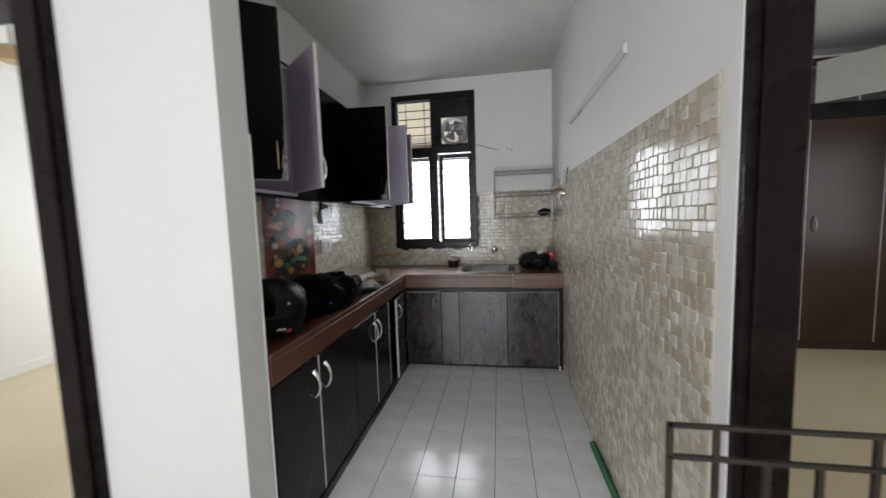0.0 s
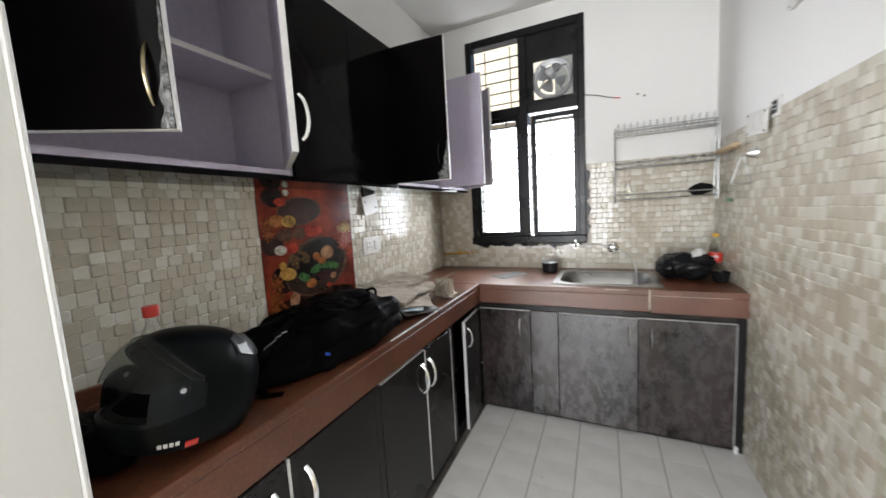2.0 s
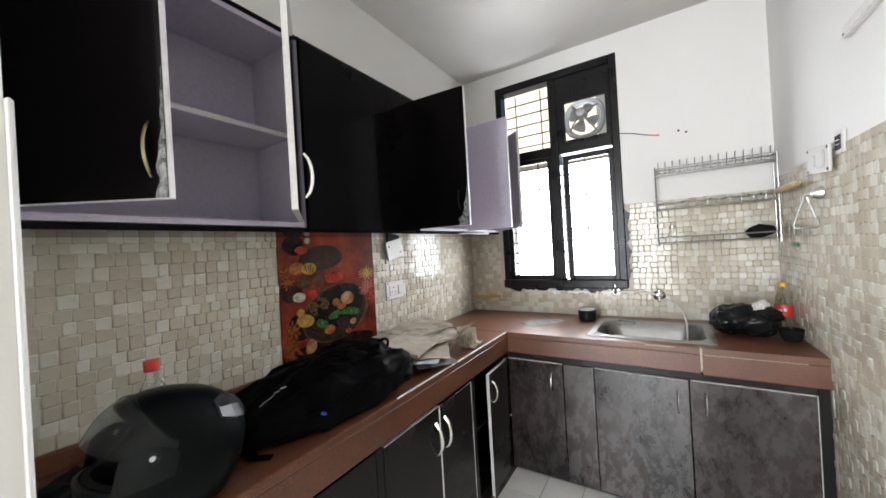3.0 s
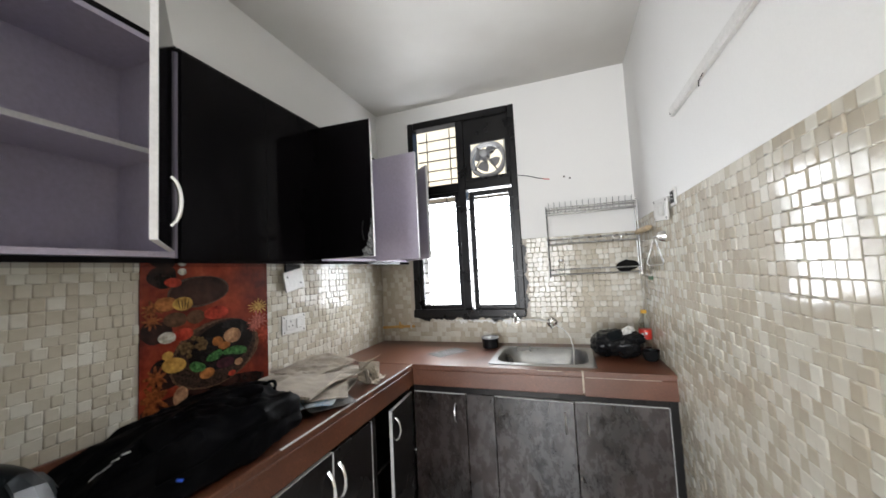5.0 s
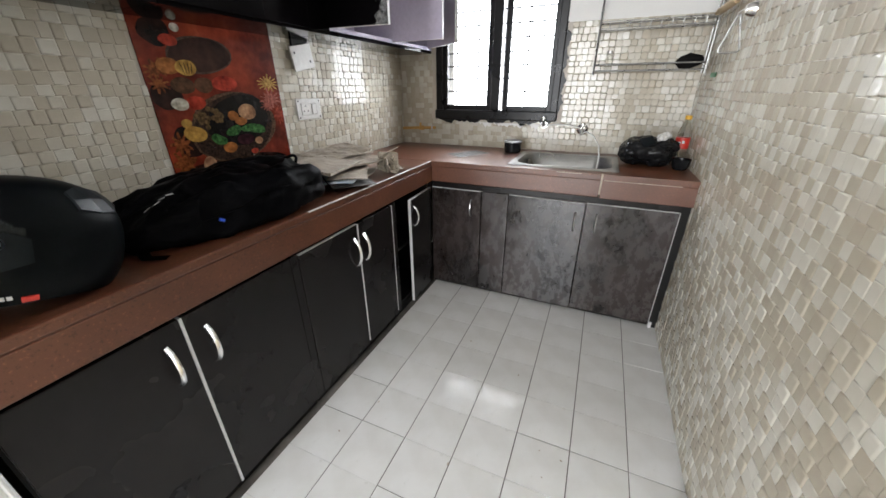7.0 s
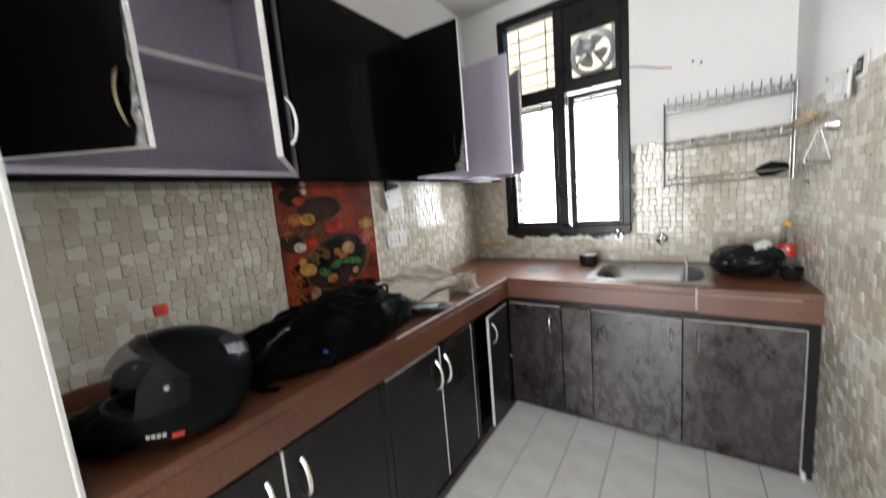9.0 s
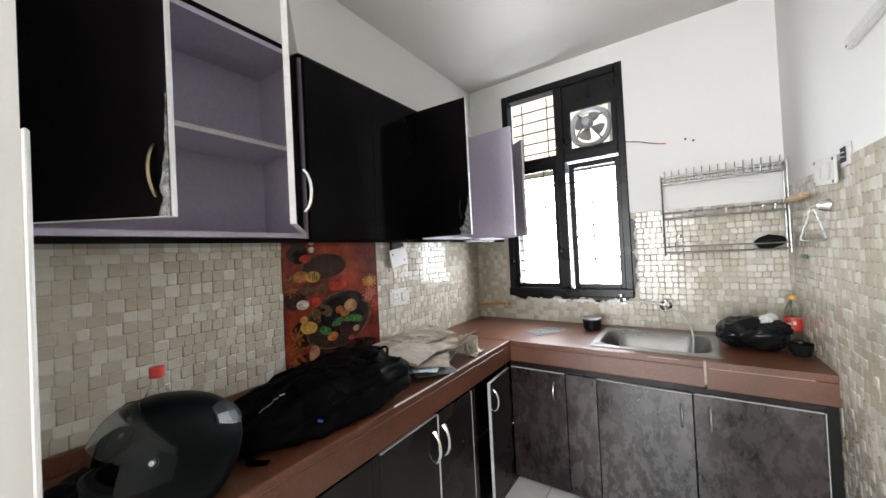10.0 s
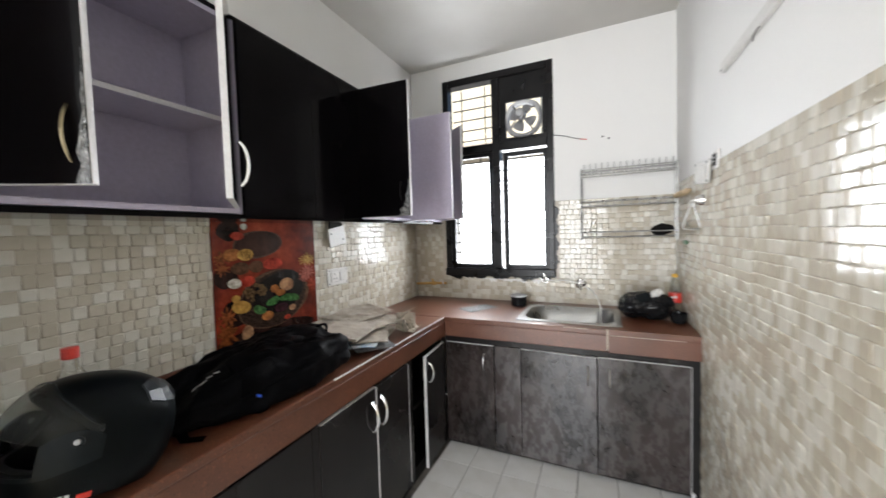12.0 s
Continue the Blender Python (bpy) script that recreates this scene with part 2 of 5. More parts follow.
def worn_paint():
    """Dark brown laminate whose film has worn into pale, hard-edged, mottled patches."""
    m, n, l, b = shader("worn_dark_laminate", 0.3, coat=0.1, spec=0.54)
    b.inputs["Coat Roughness"].default_value = 0.36
    b.inputs["Anisotropic"].default_value = 0.85
    tangent = n.new("ShaderNodeTangent")
    tangent.direction_type, tangent.axis = "RADIAL", "X"
    l.new(tangent.outputs["Tangent"], b.inputs["Tangent"])
    tc = n.new("ShaderNodeTexCoord")
    mp = n.new("ShaderNodeMapping")
    mp.inputs["Scale"].default_value = (1.0, 1.0, 0.55)
    l.new(tc.outputs["Object"], mp.inputs["Vector"])
    patch, blot, chip, grain = (noise_node(n, l, s, d, rough=r) for s, d, r in ((2.6, 9.0, 0.66), (17.0, 9.0, 0.72), (42.0, 5.0, 0.6), (150.0, 2.0, 0.5)))
    for t in (patch, blot, chip):
        l.new(mp.outputs["Vector"], t.inputs["Vector"])
    base = ramp_node(n, l, patch.outputs["Fac"], [(0.36, (0.006, 0.004, 0.0035)), (0.47, (0.013, 0.009, 0.008)), (0.51, (0.03, 0.022, 0.02)), (0.68, (0.046, 0.035, 0.033))])
    spot = ramp_node(n, l, blot.outputs["Fac"], [(0.34, (0.5, 0.45, 0.44)), (0.39, (0.86, 0.84, 0.83)), (0.55, (1, 1, 1)), (0.6, (1.3, 1.27, 1.26))])
    flake = ramp_node(n, l, chip.outputs["Fac"], [(0.33, (0.4, 0.35, 0.34)), (0.37, (1, 1, 1))])
    two = mix_node(n, l, base.outputs["Color"], spot.outputs["Color"], 0.95, "MULTIPLY")
    l.new(mix_node(n, l, two, flake.outputs["Color"], 0.9, "MULTIPLY"), b.inputs["Base Color"])
    rr = n.new("ShaderNodeMapRange")
    rr.inputs["From Min"].default_value, rr.inputs["From Max"].default_value = 0.4, 0.58
    rr.inputs["To Min"].default_value, rr.inputs["To Max"].default_value = 0.18, 0.34
    l.new(blot.outputs["Fac"], rr.inputs["Value"])
    l.new(rr.outputs["Result"], b.inputs["Roughness"])
    rc = n.new("ShaderNodeMapRange")
    rc.inputs["From Min"].default_value, rc.inputs["From Max"].default_value = 0.38, 0.46
    l.new(blot.outputs["Fac"], rc.inputs["Value"])
    rc.inputs["To Min"].default_value, rc.inputs["To Max"].default_value = 0.05, 0.2
    l.new(rc.outputs["Result"], b.inputs["Coat Weight"])
    bump_node(n, l, b, grain.outputs["Fac"], 0.05, 0.001)
    return m


def newsprint(name, ink, paper, cover=(0.52, 0.56)):
    m, n, l, b = shader(name, 0.75)
    tc = n.new("ShaderNodeTexCoord")
    br = n.new("ShaderNodeTexBrick")
    br.inputs["Color1"].default_value, br.inputs["Color2"].default_value = (*ink, 1), (*[c * 1.8 for c in ink], 1)
    br.inputs["Mortar"].default_value = (*paper, 1)
    br.inputs["Scale"].default_value, br.inputs["Mortar Size"].default_value = 26.0, 0.028
    br.inputs["Brick Width"].default_value, br.inputs["Row Height"].default_value = 0.9, 0.11
    l.new(tc.outputs["Object"], br.inputs["Vector"])
    big = noise_node(n, l, 18.0, 5.0)
    keep = ramp_node(n, l, big.outputs["Fac"], [(cover[0], (0, 0, 0)), (cover[1], (1, 1, 1))])
    l.new(mix_node(n, l, paper, br.outputs["Color"], keep.outputs["Color"]), b.inputs["Base Color"])
    return m


def poster_ground():
    m, n, l, b = shader("printed_panel_ground", 0.18, spec=0.3)
    a, c = noise_node(n, l, 5.0, 5.0), noise_node(n, l, 26.0, 4.0)
    base = ramp_node(n, l, a.outputs["Fac"], [(0.3, (0.04, 0.007, 0.004)), (0.46, (0.16, 0.022, 0.011)), (0.6, (0.29, 0.045, 0.02)), (0.78, (0.4, 0.085, 0.036))])
    leaf = ramp_node(n, l, c.outputs["Fac"], [(0.3, (0.6, 0.5, 0.45)), (0.65, (1, 1, 1))])
    l.new(mix_node(n, l, base.outputs["Color"], leaf.outputs["Color"], 0.8, "MULTIPLY"), b.inputs["Base Color"])
    return m


M["floor_tile"], M["granite"], M["worn"] = floor_tile_paint(), granite_paint(), worn_paint()
M["news"] = newsprint("newsprint", (0.17, 0.15, 0.125), (0.44, 0.385, 0.315), (0.38, 0.6))
M["sink_steel"] = paint("dull_sink_steel", (0.26, 0.26, 0.26), (0.4, 0.4, 0.395), 0.3, 5, 160, 0.12, metal=1.0, rough_var=0.08)
M["leaflet"] = newsprint("grey_printed_paper", (0.02, 0.02, 0.022), (0.24, 0.24, 0.24), (0.34, 0.44))
M["rack_wire"] = paint("galvanised_wire", (0.3, 0.3, 0.295), (0.46, 0.46, 0.45), 0.3, 40, 160, 0.1, metal=0.9)
M["news_blue"] = newsprint("blue_printed_paper", (0.05, 0.16, 0.3), (0.5, 0.56, 0.6))
M["poster"] = poster_ground()


# ---- building helpers ----
def world_of(ob):
    m = ob.matrix_basis.copy()
    return world_of(ob.parent) @ ob.matrix_parent_inverse @ m if ob.parent else m


def thing(name, loc, label, category, group="", kind=""):
    ob = new(name)
    ob.empty_display_size = 0.1
    ob.location = loc
    return tagged(ob, label, category, group, kind)


def mesh_of(name, bm, mats, smooth=False):
    me = bpy.data.meshes.new(name)
    bmesh.ops.recalc_face_normals(bm, faces=bm.faces)
    bm.to_mesh(me)
    bm.free()
    for m in mats if isinstance(mats, (list, tuple)) else [mats]:
        me.materials.append(m)
    if smooth:
        me.polygons.foreach_set("use_smooth", [True] * len(me.polygons))
        me.set_sharp_from_angle(angle=radians(40))
    return me


def adopt(ob, parent):
    ob.parent = parent
    ob.matrix_parent_inverse = world_of(parent).inverted()
    return ob


def part(name, bm, mats, parent=None, label="", smooth=False):
    """One mesh object in world coordinates, under a thing or under a part."""
    ob = new(name, mesh_of(name, bm, mats, smooth))
    if parent:
        adopt(ob, parent)
    return tagged(ob, label)


def whole(name, bm, mats, label, category, kind="", smooth=False, group=""):
    return tagged(part(name, bm, mats, smooth=smooth), label, category, group, kind)


def box(bm, x0, x1, y0, y1, z0, z1, bevel=0.0, seg=1, mat=0):
    made = bmesh.ops.create_cube(bm, size=1.0, matrix=Matrix.Translation(((x0 + x1) / 2, (y0 + y1) / 2, (z0 + z1) / 2)) @ Matrix.Diagonal((abs(x1 - x0), abs(y1 - y0), abs(z1 - z0), 1)))
    faces = {f for v in made["verts"] for f in v.link_faces}
    for f in faces:
        f.material_index = mat
    if bevel:
        edges = list({e for v in made["verts"] for e in v.link_edges})
        out = bmesh.ops.bevel(bm, geom=edges, offset=bevel, segments=seg, affect="EDGES", profile=0.5)
        for f in out["faces"]:
            f.material_index = mat
    return bm


def Box(*a, **k):
    return box(bmesh.new(), *a, **k)


def turned(bm, m):
    bmesh.ops.transform(bm, matrix=m, verts=bm.verts)
    return bm


def tube(bm, pts, r, seg=8, closed=False, flat=1.0):
    """A round bar along points; flat: its height across the bend, against its width."""
    pts = [Vector(p) for p in pts]
    rings, side = [], None
    for i, p in enumerate(pts):
        a = pts[i - 1] if i or closed else p
        b = pts[(i + 1) % len(pts)] if i < len(pts) - 1 or closed else p
        d = (b - a).normalized()
        if side is None:
            side = d.orthogonal().normalized()
        side = (side - d * side.dot(d)).normalized()
        up = d.cross(side)
        rings.append([bm.verts.new(p + r * (math.cos(q) * side + flat * math.sin(q) * up)) for q in [2 * math.pi * k / seg for k in range(seg)]])
    for i in range(len(rings) - (0 if closed else 1)):
        a, b = rings[i], rings[(i + 1) % len(rings)]
        for k in range(seg):
            bm.faces.new((a[k], a[(k + 1) % seg], b[(k + 1) % seg], b[k]))
    if not closed:
        bm.faces.new(rings[0][::-1])
        bm.faces.new(rings[-1])
    return bm


def Tube(*a, **k):
    return tube(bmesh.new(), *a, **k)


def lathe(bm, profile, centre, seg=20, axis="Z"):
    """Turns (radius, height) pairs about an axis through the centre."""
    rings = []
    for r, h in profile:
        ring = []
        for k in range(seg):
            q = 2 * math.pi * k / seg
            u, v = r * math.cos(q), r * math.sin(q)
            p = {"Z": (u, v, h), "Y": (u, h, v), "X": (h, u, v)}[axis]
            ring.append(bm.verts.new(Vector(centre) + Vector(p)))
        rings.append(ring)
    for a, b in zip(rings, rings[1:]):
        for k in range(seg):
            bm.faces.new((a[k], a[(k + 1) % seg], b[(k + 1) % seg], b[k]))
    if profile[0][0] > 1e-6:
        bm.faces.new(rings[0][::-1])
    if profile[-1][0] > 1e-6:
        bm.faces.new(rings[-1])
    return bm


def Lathe(*a, **k):
    return lathe(bmesh.new(), *a, **k)


def arc(a, b, out, n=9, power=0.7):
    """Points from a to b, bowed out by the vector out."""
    a, b, out = Vector(a), Vector(b), Vector(out)
    return [a.lerp(b, i / (n - 1)) + out * math.sin(math.pi * i / (n - 1)) ** power for i in range(n)]


def wall_with_holes(bm, axis, lo, hi, u0, u1, z0, z1, holes):
    """A wall slab across axis from lo to hi, with rectangular openings (u0, u1, z0, z1) cut through."""
    us = sorted({u0, u1, *[h[0] for h in holes], *[h[1] for h in holes]})
    zs = sorted({z0, z1, *[h[2] for h in holes], *[h[3] for h in holes]})
    solid = lambda a, b: not any(h[0] <= a < h[1] and h[2] <= b < h[3] for h in holes)
    cells = {(i, j): solid((us[i] + us[i + 1]) / 2, (zs[j] + zs[j + 1]) / 2) for i in range(len(us) - 1) for j in range(len(zs) - 1)}

    def vert(u, w, z):
        return bm.verts.new((w, u, z) if axis == "x" else (u, w, z))

    def quad(*ps):
        bm.faces.new([vert(*p) for p in ps])

    for (i, j), s in cells.items():
        if not s:
            continue
        a, b, c, d = us[i], us[i + 1], zs[j], zs[j + 1]
        for w in (lo, hi):
            quad((a, w, c), (b, w, c), (b, w, d), (a, w, d))
        if not cells.get((i - 1, j)):
            quad((a, lo, c), (a, hi, c), (a, hi, d), (a, lo, d))
        if not cells.get((i + 1, j)):
            quad((b, lo, c), (b, hi, c), (b, hi, d), (b, lo, d))
        if not cells.get((i, j - 1)):
            quad((a, lo, c), (a, hi, c), (b, hi, c), (b, lo, c))
        if not cells.get((i, j + 1)):
            quad((a, lo, d), (a, hi, d), (b, hi, d), (b, lo, d))
    bmesh.ops.remove_doubles(bm, verts=bm.verts, dist=1e-5)
    return bm


def Wall(*a):
    return wall_with_holes(bmesh.new(), *a)


# ---- the setting ----
XL, XR, YB, YN, HC = -1.43, 0.574, 3.37, 0.6, 2.87
WX0, WX1, WZ0, WZ1 = -1.125, -0.213, 1.088, 2.735

wall_back = whole("wall_back", Wall("y", YB, YB + 0.2, -1.56, 0.7, 0, HC, [(WX0, WX1, WZ0, WZ1)]), M["wall"], "white painted kitchen wall with the window opening", "wall", "structure")
wall_right = whole("wall_right", Box(XR, XR + 0.12, 0.512, YB, 0, HC), M["wall"], "white painted kitchen wall above mosaic tiling", "wall", "structure")
wall_left = whole("wall_left", Box(XL - 0.1, XL, 0.732, YB, 0, HC), M["wall"], "white painted wall behind the kitchen cabinets", "wall", "structure")
bm = Box(-1.53, -0.868, YN, 0.732, 0, HC)
box(bm, XL + 0.002, -0.865, 0.732, 0.743, 0, 1.71, 0.004)
whole("wall_partition", bm, M["wall_hall"], "white plastered end of the partition wall by the counter", "wall", "structure")
whole("ceiling", Box(-1.56, 0.7, YN - 0.1, YB + 0.2, HC, HC + 0.12), M["ceiling"], "off-white stained kitchen ceiling, dimmed in its colour", "ceiling", "structure")

floor = whole("floor", Box(-1.53, XR + 0.12, -4.0, YB, -0.1, -0.004), M["floor_joint"], "white ceramic tiled kitchen floor", "floor", "structure")

# the hall behind the camera, and the rooms beyond the two side doors
whole("wall_hall_front", Wall("y", YN, YN + 0.1, -5.0, -1.53, 0, 2.95, [(-2.4, -1.57, 0, 2.2)]), M["wall_hall"], "white hall wall with a doorway", "wall", "structure")
whole("wall_hall_side", Wall("y", 0.512, 0.612, XR + 0.12, 4.2, 0, 3.05, [(XR + 0.12, 1.5, 0, 2.08)]), M["wall_hall"], "white hall wall with a bedroom doorway", "wall", "structure")
whole("wall_hall_lintel", Box(-1.56, XR + 0.12, YN - 0.1, YN, HC, 3.05), M["wall_hall"], "white painted beam over the kitchen opening", "wall", "structure")
whole("wall_hall_rear", Wall("y", -4.15, -4.0, -2.7, 2.7, 0, 3.05, [(-1.7, 0.18, 0.1, 2.5)]), M["wall_hall"], "white hall wall with an assumed, unseen opening", "wall", "structure")
whole("wall_hall_west", Box(-2.8, -2.7, -4.0, YN, 0, 3.05), M["wall_hall"], "plain white hall wall", "wall", "structure")
whole("wall_hall_east", Box(2.7, 2.8, -4.0, 0.5, 0, 3.05), M["wall_hall"], "plain white hall wall", "wall", "structure")
whole("ceiling_hall", Box(-2.8, 2.8, -4.1, YN - 0.1, 2.95, 3.05), M["wall_hall"], "plain white hall ceiling", "ceiling", "structure")
bm = Box(-2.8, -1.53, -4.0, YN + 0.05, -0.1, 0.0)
box(bm, XR + 0.12, 2.8, -4.0, 0.55, -0.1, 0.0)
box(bm, -1.53, XR + 0.12, -4.0, 0.42, -0.004, 0.0)
whole("floor_hall", bm, M["beige_floor"], "pale beige polished hall floor", "floor", "structure")
whole("floor_left_room", Box(-5.0, -1.53, YN + 0.05, 4.4, -0.1, 0.0), M["beige_floor"], "pale beige polished floor of the side room", "floor", "structure")
whole("wall_left_room_far", Box(-4.75, -4.65, YN + 0.1, 4.4, 0, 2.95), M["wall"], "white wall of the side room", "wall", "structure")
whole("wall_left_room_rear", Wall("y", 4.3, 4.4, -4.75, -1.53, 0, 2.95, [(-4.0, -2.4, 0.9, 2.2)]), M["wall"], "white wall of the side room with a window opening", "wall", "structure")
whole("wall_left_room_side", Box(-1.63, -1.56, 3.57, 4.3, 0, 2.95), M["wall"], "white wall of the side room", "wall", "structure")
whole("ceiling_left_room", Box(-4.75, -1.56, YN + 0.1, 4.4, 2.95, 3.05), M["wall"], "white ceiling of the side room", "ceiling", "structure")
whole("baseboard_left_room", Box(-4.65, -4.638, YN + 0.1, 4.3, 0, 0.1, 0.003), M["wall"], "white skirting in the side room", "baseboard", "structure")
whole("floor_bedroom", Box(XR + 0.12, 4.3, 0.55, 4.1, -0.1, 0.0), M["beige_floor"], "yellowish beige polished bedroom floor", "floor", "structure")
whole("wall_bedroom_rear", Box(0.7, 4.3, 4.0, 4.1, 0, 3.05), M["wall"], "white bedroom wall behind the wardrobe", "wall", "structure")
whole("wall_bedroom_east", Wall("x", 4.2, 4.3, 0.5, 4.0, 0, 3.05, [(1.1, 2.5, 0.9, 2.1)]), M["wall"], "white bedroom wall with a window opening", "wall", "structure")
whole("ceiling_bedroom", Box(XR + 0.12, 4.3, 0.612, 4.1, 3.05, 3.15), M["wall"], "white bedroom ceiling", "ceiling", "structure")

# door frames of the two side doorways
def door_frame(name, x0, x1, y, post, depth, label, top=2.06):
    """A dark timber frame round a doorway that spans x0 to x1 inside the posts."""
    ob = thing(name, ((x0 + x1) / 2, y, 0), label, "door frame", kind="structure")
    for a, b in ((x0 - post, x0), (x1, x1 + post)):
        bm = Box(a, b, y, y + depth, 0, top, 0.006)
        box(bm, a + 0.02 if a < x0 - 0.01 else a, b if a < x0 - 0.01 else b - 0.02, y - 0.012, y, 0, top, 0.004)
        part("jamb", bm, M["frame_wood"], ob)
    part("head", Box(x0 - post, x1 + post, y, y + depth, top, top + post, 0.006), M["frame_wood"], ob)
    return ob


door_frame("door_1", -2.33, -1.58, YN - 0.03, 0.115, 0.14, "dark brown timber frame of the open side-room doorway", 2.18)
door_frame("door_2", 0.692, 1.5, 0.486, 0.114, 0.14, "dark brown timber frame of the open bedroom doorway")

# outside: ground and the neighbouring house
whole("ground", Box(-120, 120, 3.6, 160, -3.2, -3.0), M["ground_out"], "pale dusty ground between the houses", "ground", "structure")
house = thing("neighbour_house", (-4, 8.4, -3), "pale cream neighbouring house with a projecting balcony slab", "house")
part("wall", Box(-12, -0.9, 8.4, 14, -3, 3.2), M["facade_white"], house)
part("upper_wall", Box(-12, -0.9, 7.6, 14, 3.2, 9.2, 0.01), M["facade_cream"], house)
part("balcony_slab", Box(-12.2, -0.8, 7.2, 8.4, 3.02, 3.2, 0.01), M["slab_trim"], house)
part("roof", Box(-12.3, -0.6, 7.1, 14.2, 9.2, 9.4, 0.01), M["slab_trim"], house)
for i in range(5):
    bm = Box(-11 + i * 2.1, -10 + i * 2.1, 7.57, 7.6, 6.0, 7.2)
    w = part("window", bm, M["hole"], house)
    part("frame", Box(-11.06 + i * 2.1, -9.94 + i * 2.1, 7.54, 7.57, 5.92, 6.0), M["facade_white"], w)


# ---- window ----
window = thing("window_1", (-0.67, YB, WZ0), "black painted wooden kitchen window with iron grille and exhaust fan panel", "window", kind="structure")
W = M["black_wood"]
part("window_frame", Box(WX0, WX0 + 0.05, YB - 0.012, YB + 0.09, WZ0, WZ1, 0.006), W, window)
part("window_frame", Box(WX1 - 0.05, WX1, YB - 0.012, YB + 0.09, WZ0, WZ1, 0.006), W, window)
part("window_frame", Box(WX0 + 0.05, WX1 - 0.05, YB - 0.012, YB + 0.09, WZ1 - 0.06, WZ1, 0.006), W, window)
part("window_sill", Box(WX0 - 0.004, WX1 + 0.004, YB - 0.03, YB + 0.1, WZ0 - 0.01, WZ0 + 0.055, 0.008), W, window)
part("mullion", Box(-0.694, -0.63, YB - 0.008, YB + 0.085, WZ0 + 0.055, WZ1 - 0.06, 0.005), W, window)
part("transom", Box(WX0 + 0.05, -0.694, YB - 0.008, YB + 0.085, 2.098, 2.168, 0.005), W, window)
part("transom", Box(-0.63, WX1 - 0.05, YB - 0.008, YB + 0.085, 2.098, 2.168, 0.005), W, window)


def sash(x0, x1, z0, z1, b, handle_side):
    ob = part("sash", Box(x0, x0 + b, YB + 0.012, YB + 0.05, z0, z1, 0.004), W, window)
    for q in ((x1 - b, x1, z0, z1), (x0 + b, x1 - b, z0, z0 + b), (x0 + b, x1 - b, z1 - b, z1)):
        part("rail", Box(q[0], q[1], YB + 0.012, YB + 0.05, q[2], q[3], 0.004), W, ob)
    pane = part("pane", Box(x0 + b, x1 - b, YB + 0.028, YB + 0.032, z0 + b, z1 - b), M["pane"], ob, "clear window glass")
    pane.visible_shadow = False
    if handle_side:
        part("stay", Tube([(handle_side, YB + 0.008, z0 + 0.05), (handle_side, YB - 0.004, z0 + 0.09), (handle_side, YB - 0.002, z0 + 0.2)], 0.005), W, ob)


sash(WX0 + 0.044, -0.69, 1.137, 2.106, 0.04, 0)
sash(-0.608, WX1 - 0.044, 1.137, 2.082, 0.036, -0.592)
# grille outside the glass
for z in [1.27 + 0.086 * k for k in range(10)] + [2.24 + 0.09 * k for k in range(5)]:
    x1 = WX1 - 0.05 if z < 2.1 else -0.694
    part("grille_bar", Tube([(WX0 + 0.05, YB + 0.115, z), (x1, YB + 0.115, z)], 0.0055, 6), M["iron"], window)
for x, z0, z1 in ((-0.99, 2.168, 2.675), (-0.78, 2.168, 2.675), (-0.83, WZ0 + 0.05, 2.098), (-0.47, WZ0 + 0.05, 2.098), (-1.0, WZ0 + 0.05, 2.098), (-0.3, WZ0 + 0.05, 2.098)):
    part("grille_upright", Tube([(x, YB + 0.105, z0), (x, YB + 0.105, z1)], 0.005, 6), M["iron"], window)
# board that carries the exhaust fan, with its square opening
part("fan_board", Wall("y", YB + 0.01, YB + 0.03, -0.63, WX1 - 0.05, 2.168, WZ1 - 0.06, [(-0.578, -0.296, 2.196, 2.476)]), W, window, "black painted board round the fan opening")



def smear(along, across, length, width, rough, seed, vertical):
    """An irregular dab of old paint or filler lying on the back wall beside the window."""
    bm, rnd = bmesh.new(), random.Random(seed)
    n = 40
    ends = []
    for k in range(n + 1):
        a = along + length * k / n
        ends.append((a, across, across + width * (0.55 + rough * rnd.uniform(-0.5, 0.5) + 0.3 * math.sin(k * 0.7 + seed)) * min(1.0, 0.3 + 6 * min(k, n - k) / n)))
    for (a, lo, hi), (b, lo2, hi2) in zip(ends, ends[1:]):
        quad = ((a, lo), (b, lo2), (b, hi2), (a, hi))
        bm.faces.new([bm.verts.new((v, YB - 0.009, u) if vertical else (u, YB - 0.009, v)) for u, v in quad])
    bmesh.ops.remove_doubles(bm, verts=bm.verts, dist=1e-5)
    ext = bmesh.ops.extrude_face_region(bm, geom=bm.faces[:])
    bmesh.ops.translate(bm, verts=[v for v in ext["geom"] if isinstance(v, bmesh.types.BMVert)], vec=(0, 0.008, 0))
    return bm


part("paint_smear", smear(1.1, WX1 + 0.001, 0.57, 0.034, 0.5, 3, True), W, window, "black paint run over onto the wall")
part("paint_smear", smear(WX0 + 0.02, WZ0 - 0.011, 0.86, -0.03, 0.8, 5, False), W, window, "black paint run over onto the wall")
part("filler_smear", smear(-0.8, WZ0 - 0.03, 0.52, -0.034, 0.8, 9, False), M["wall"], window, "white filler smeared under the sill")

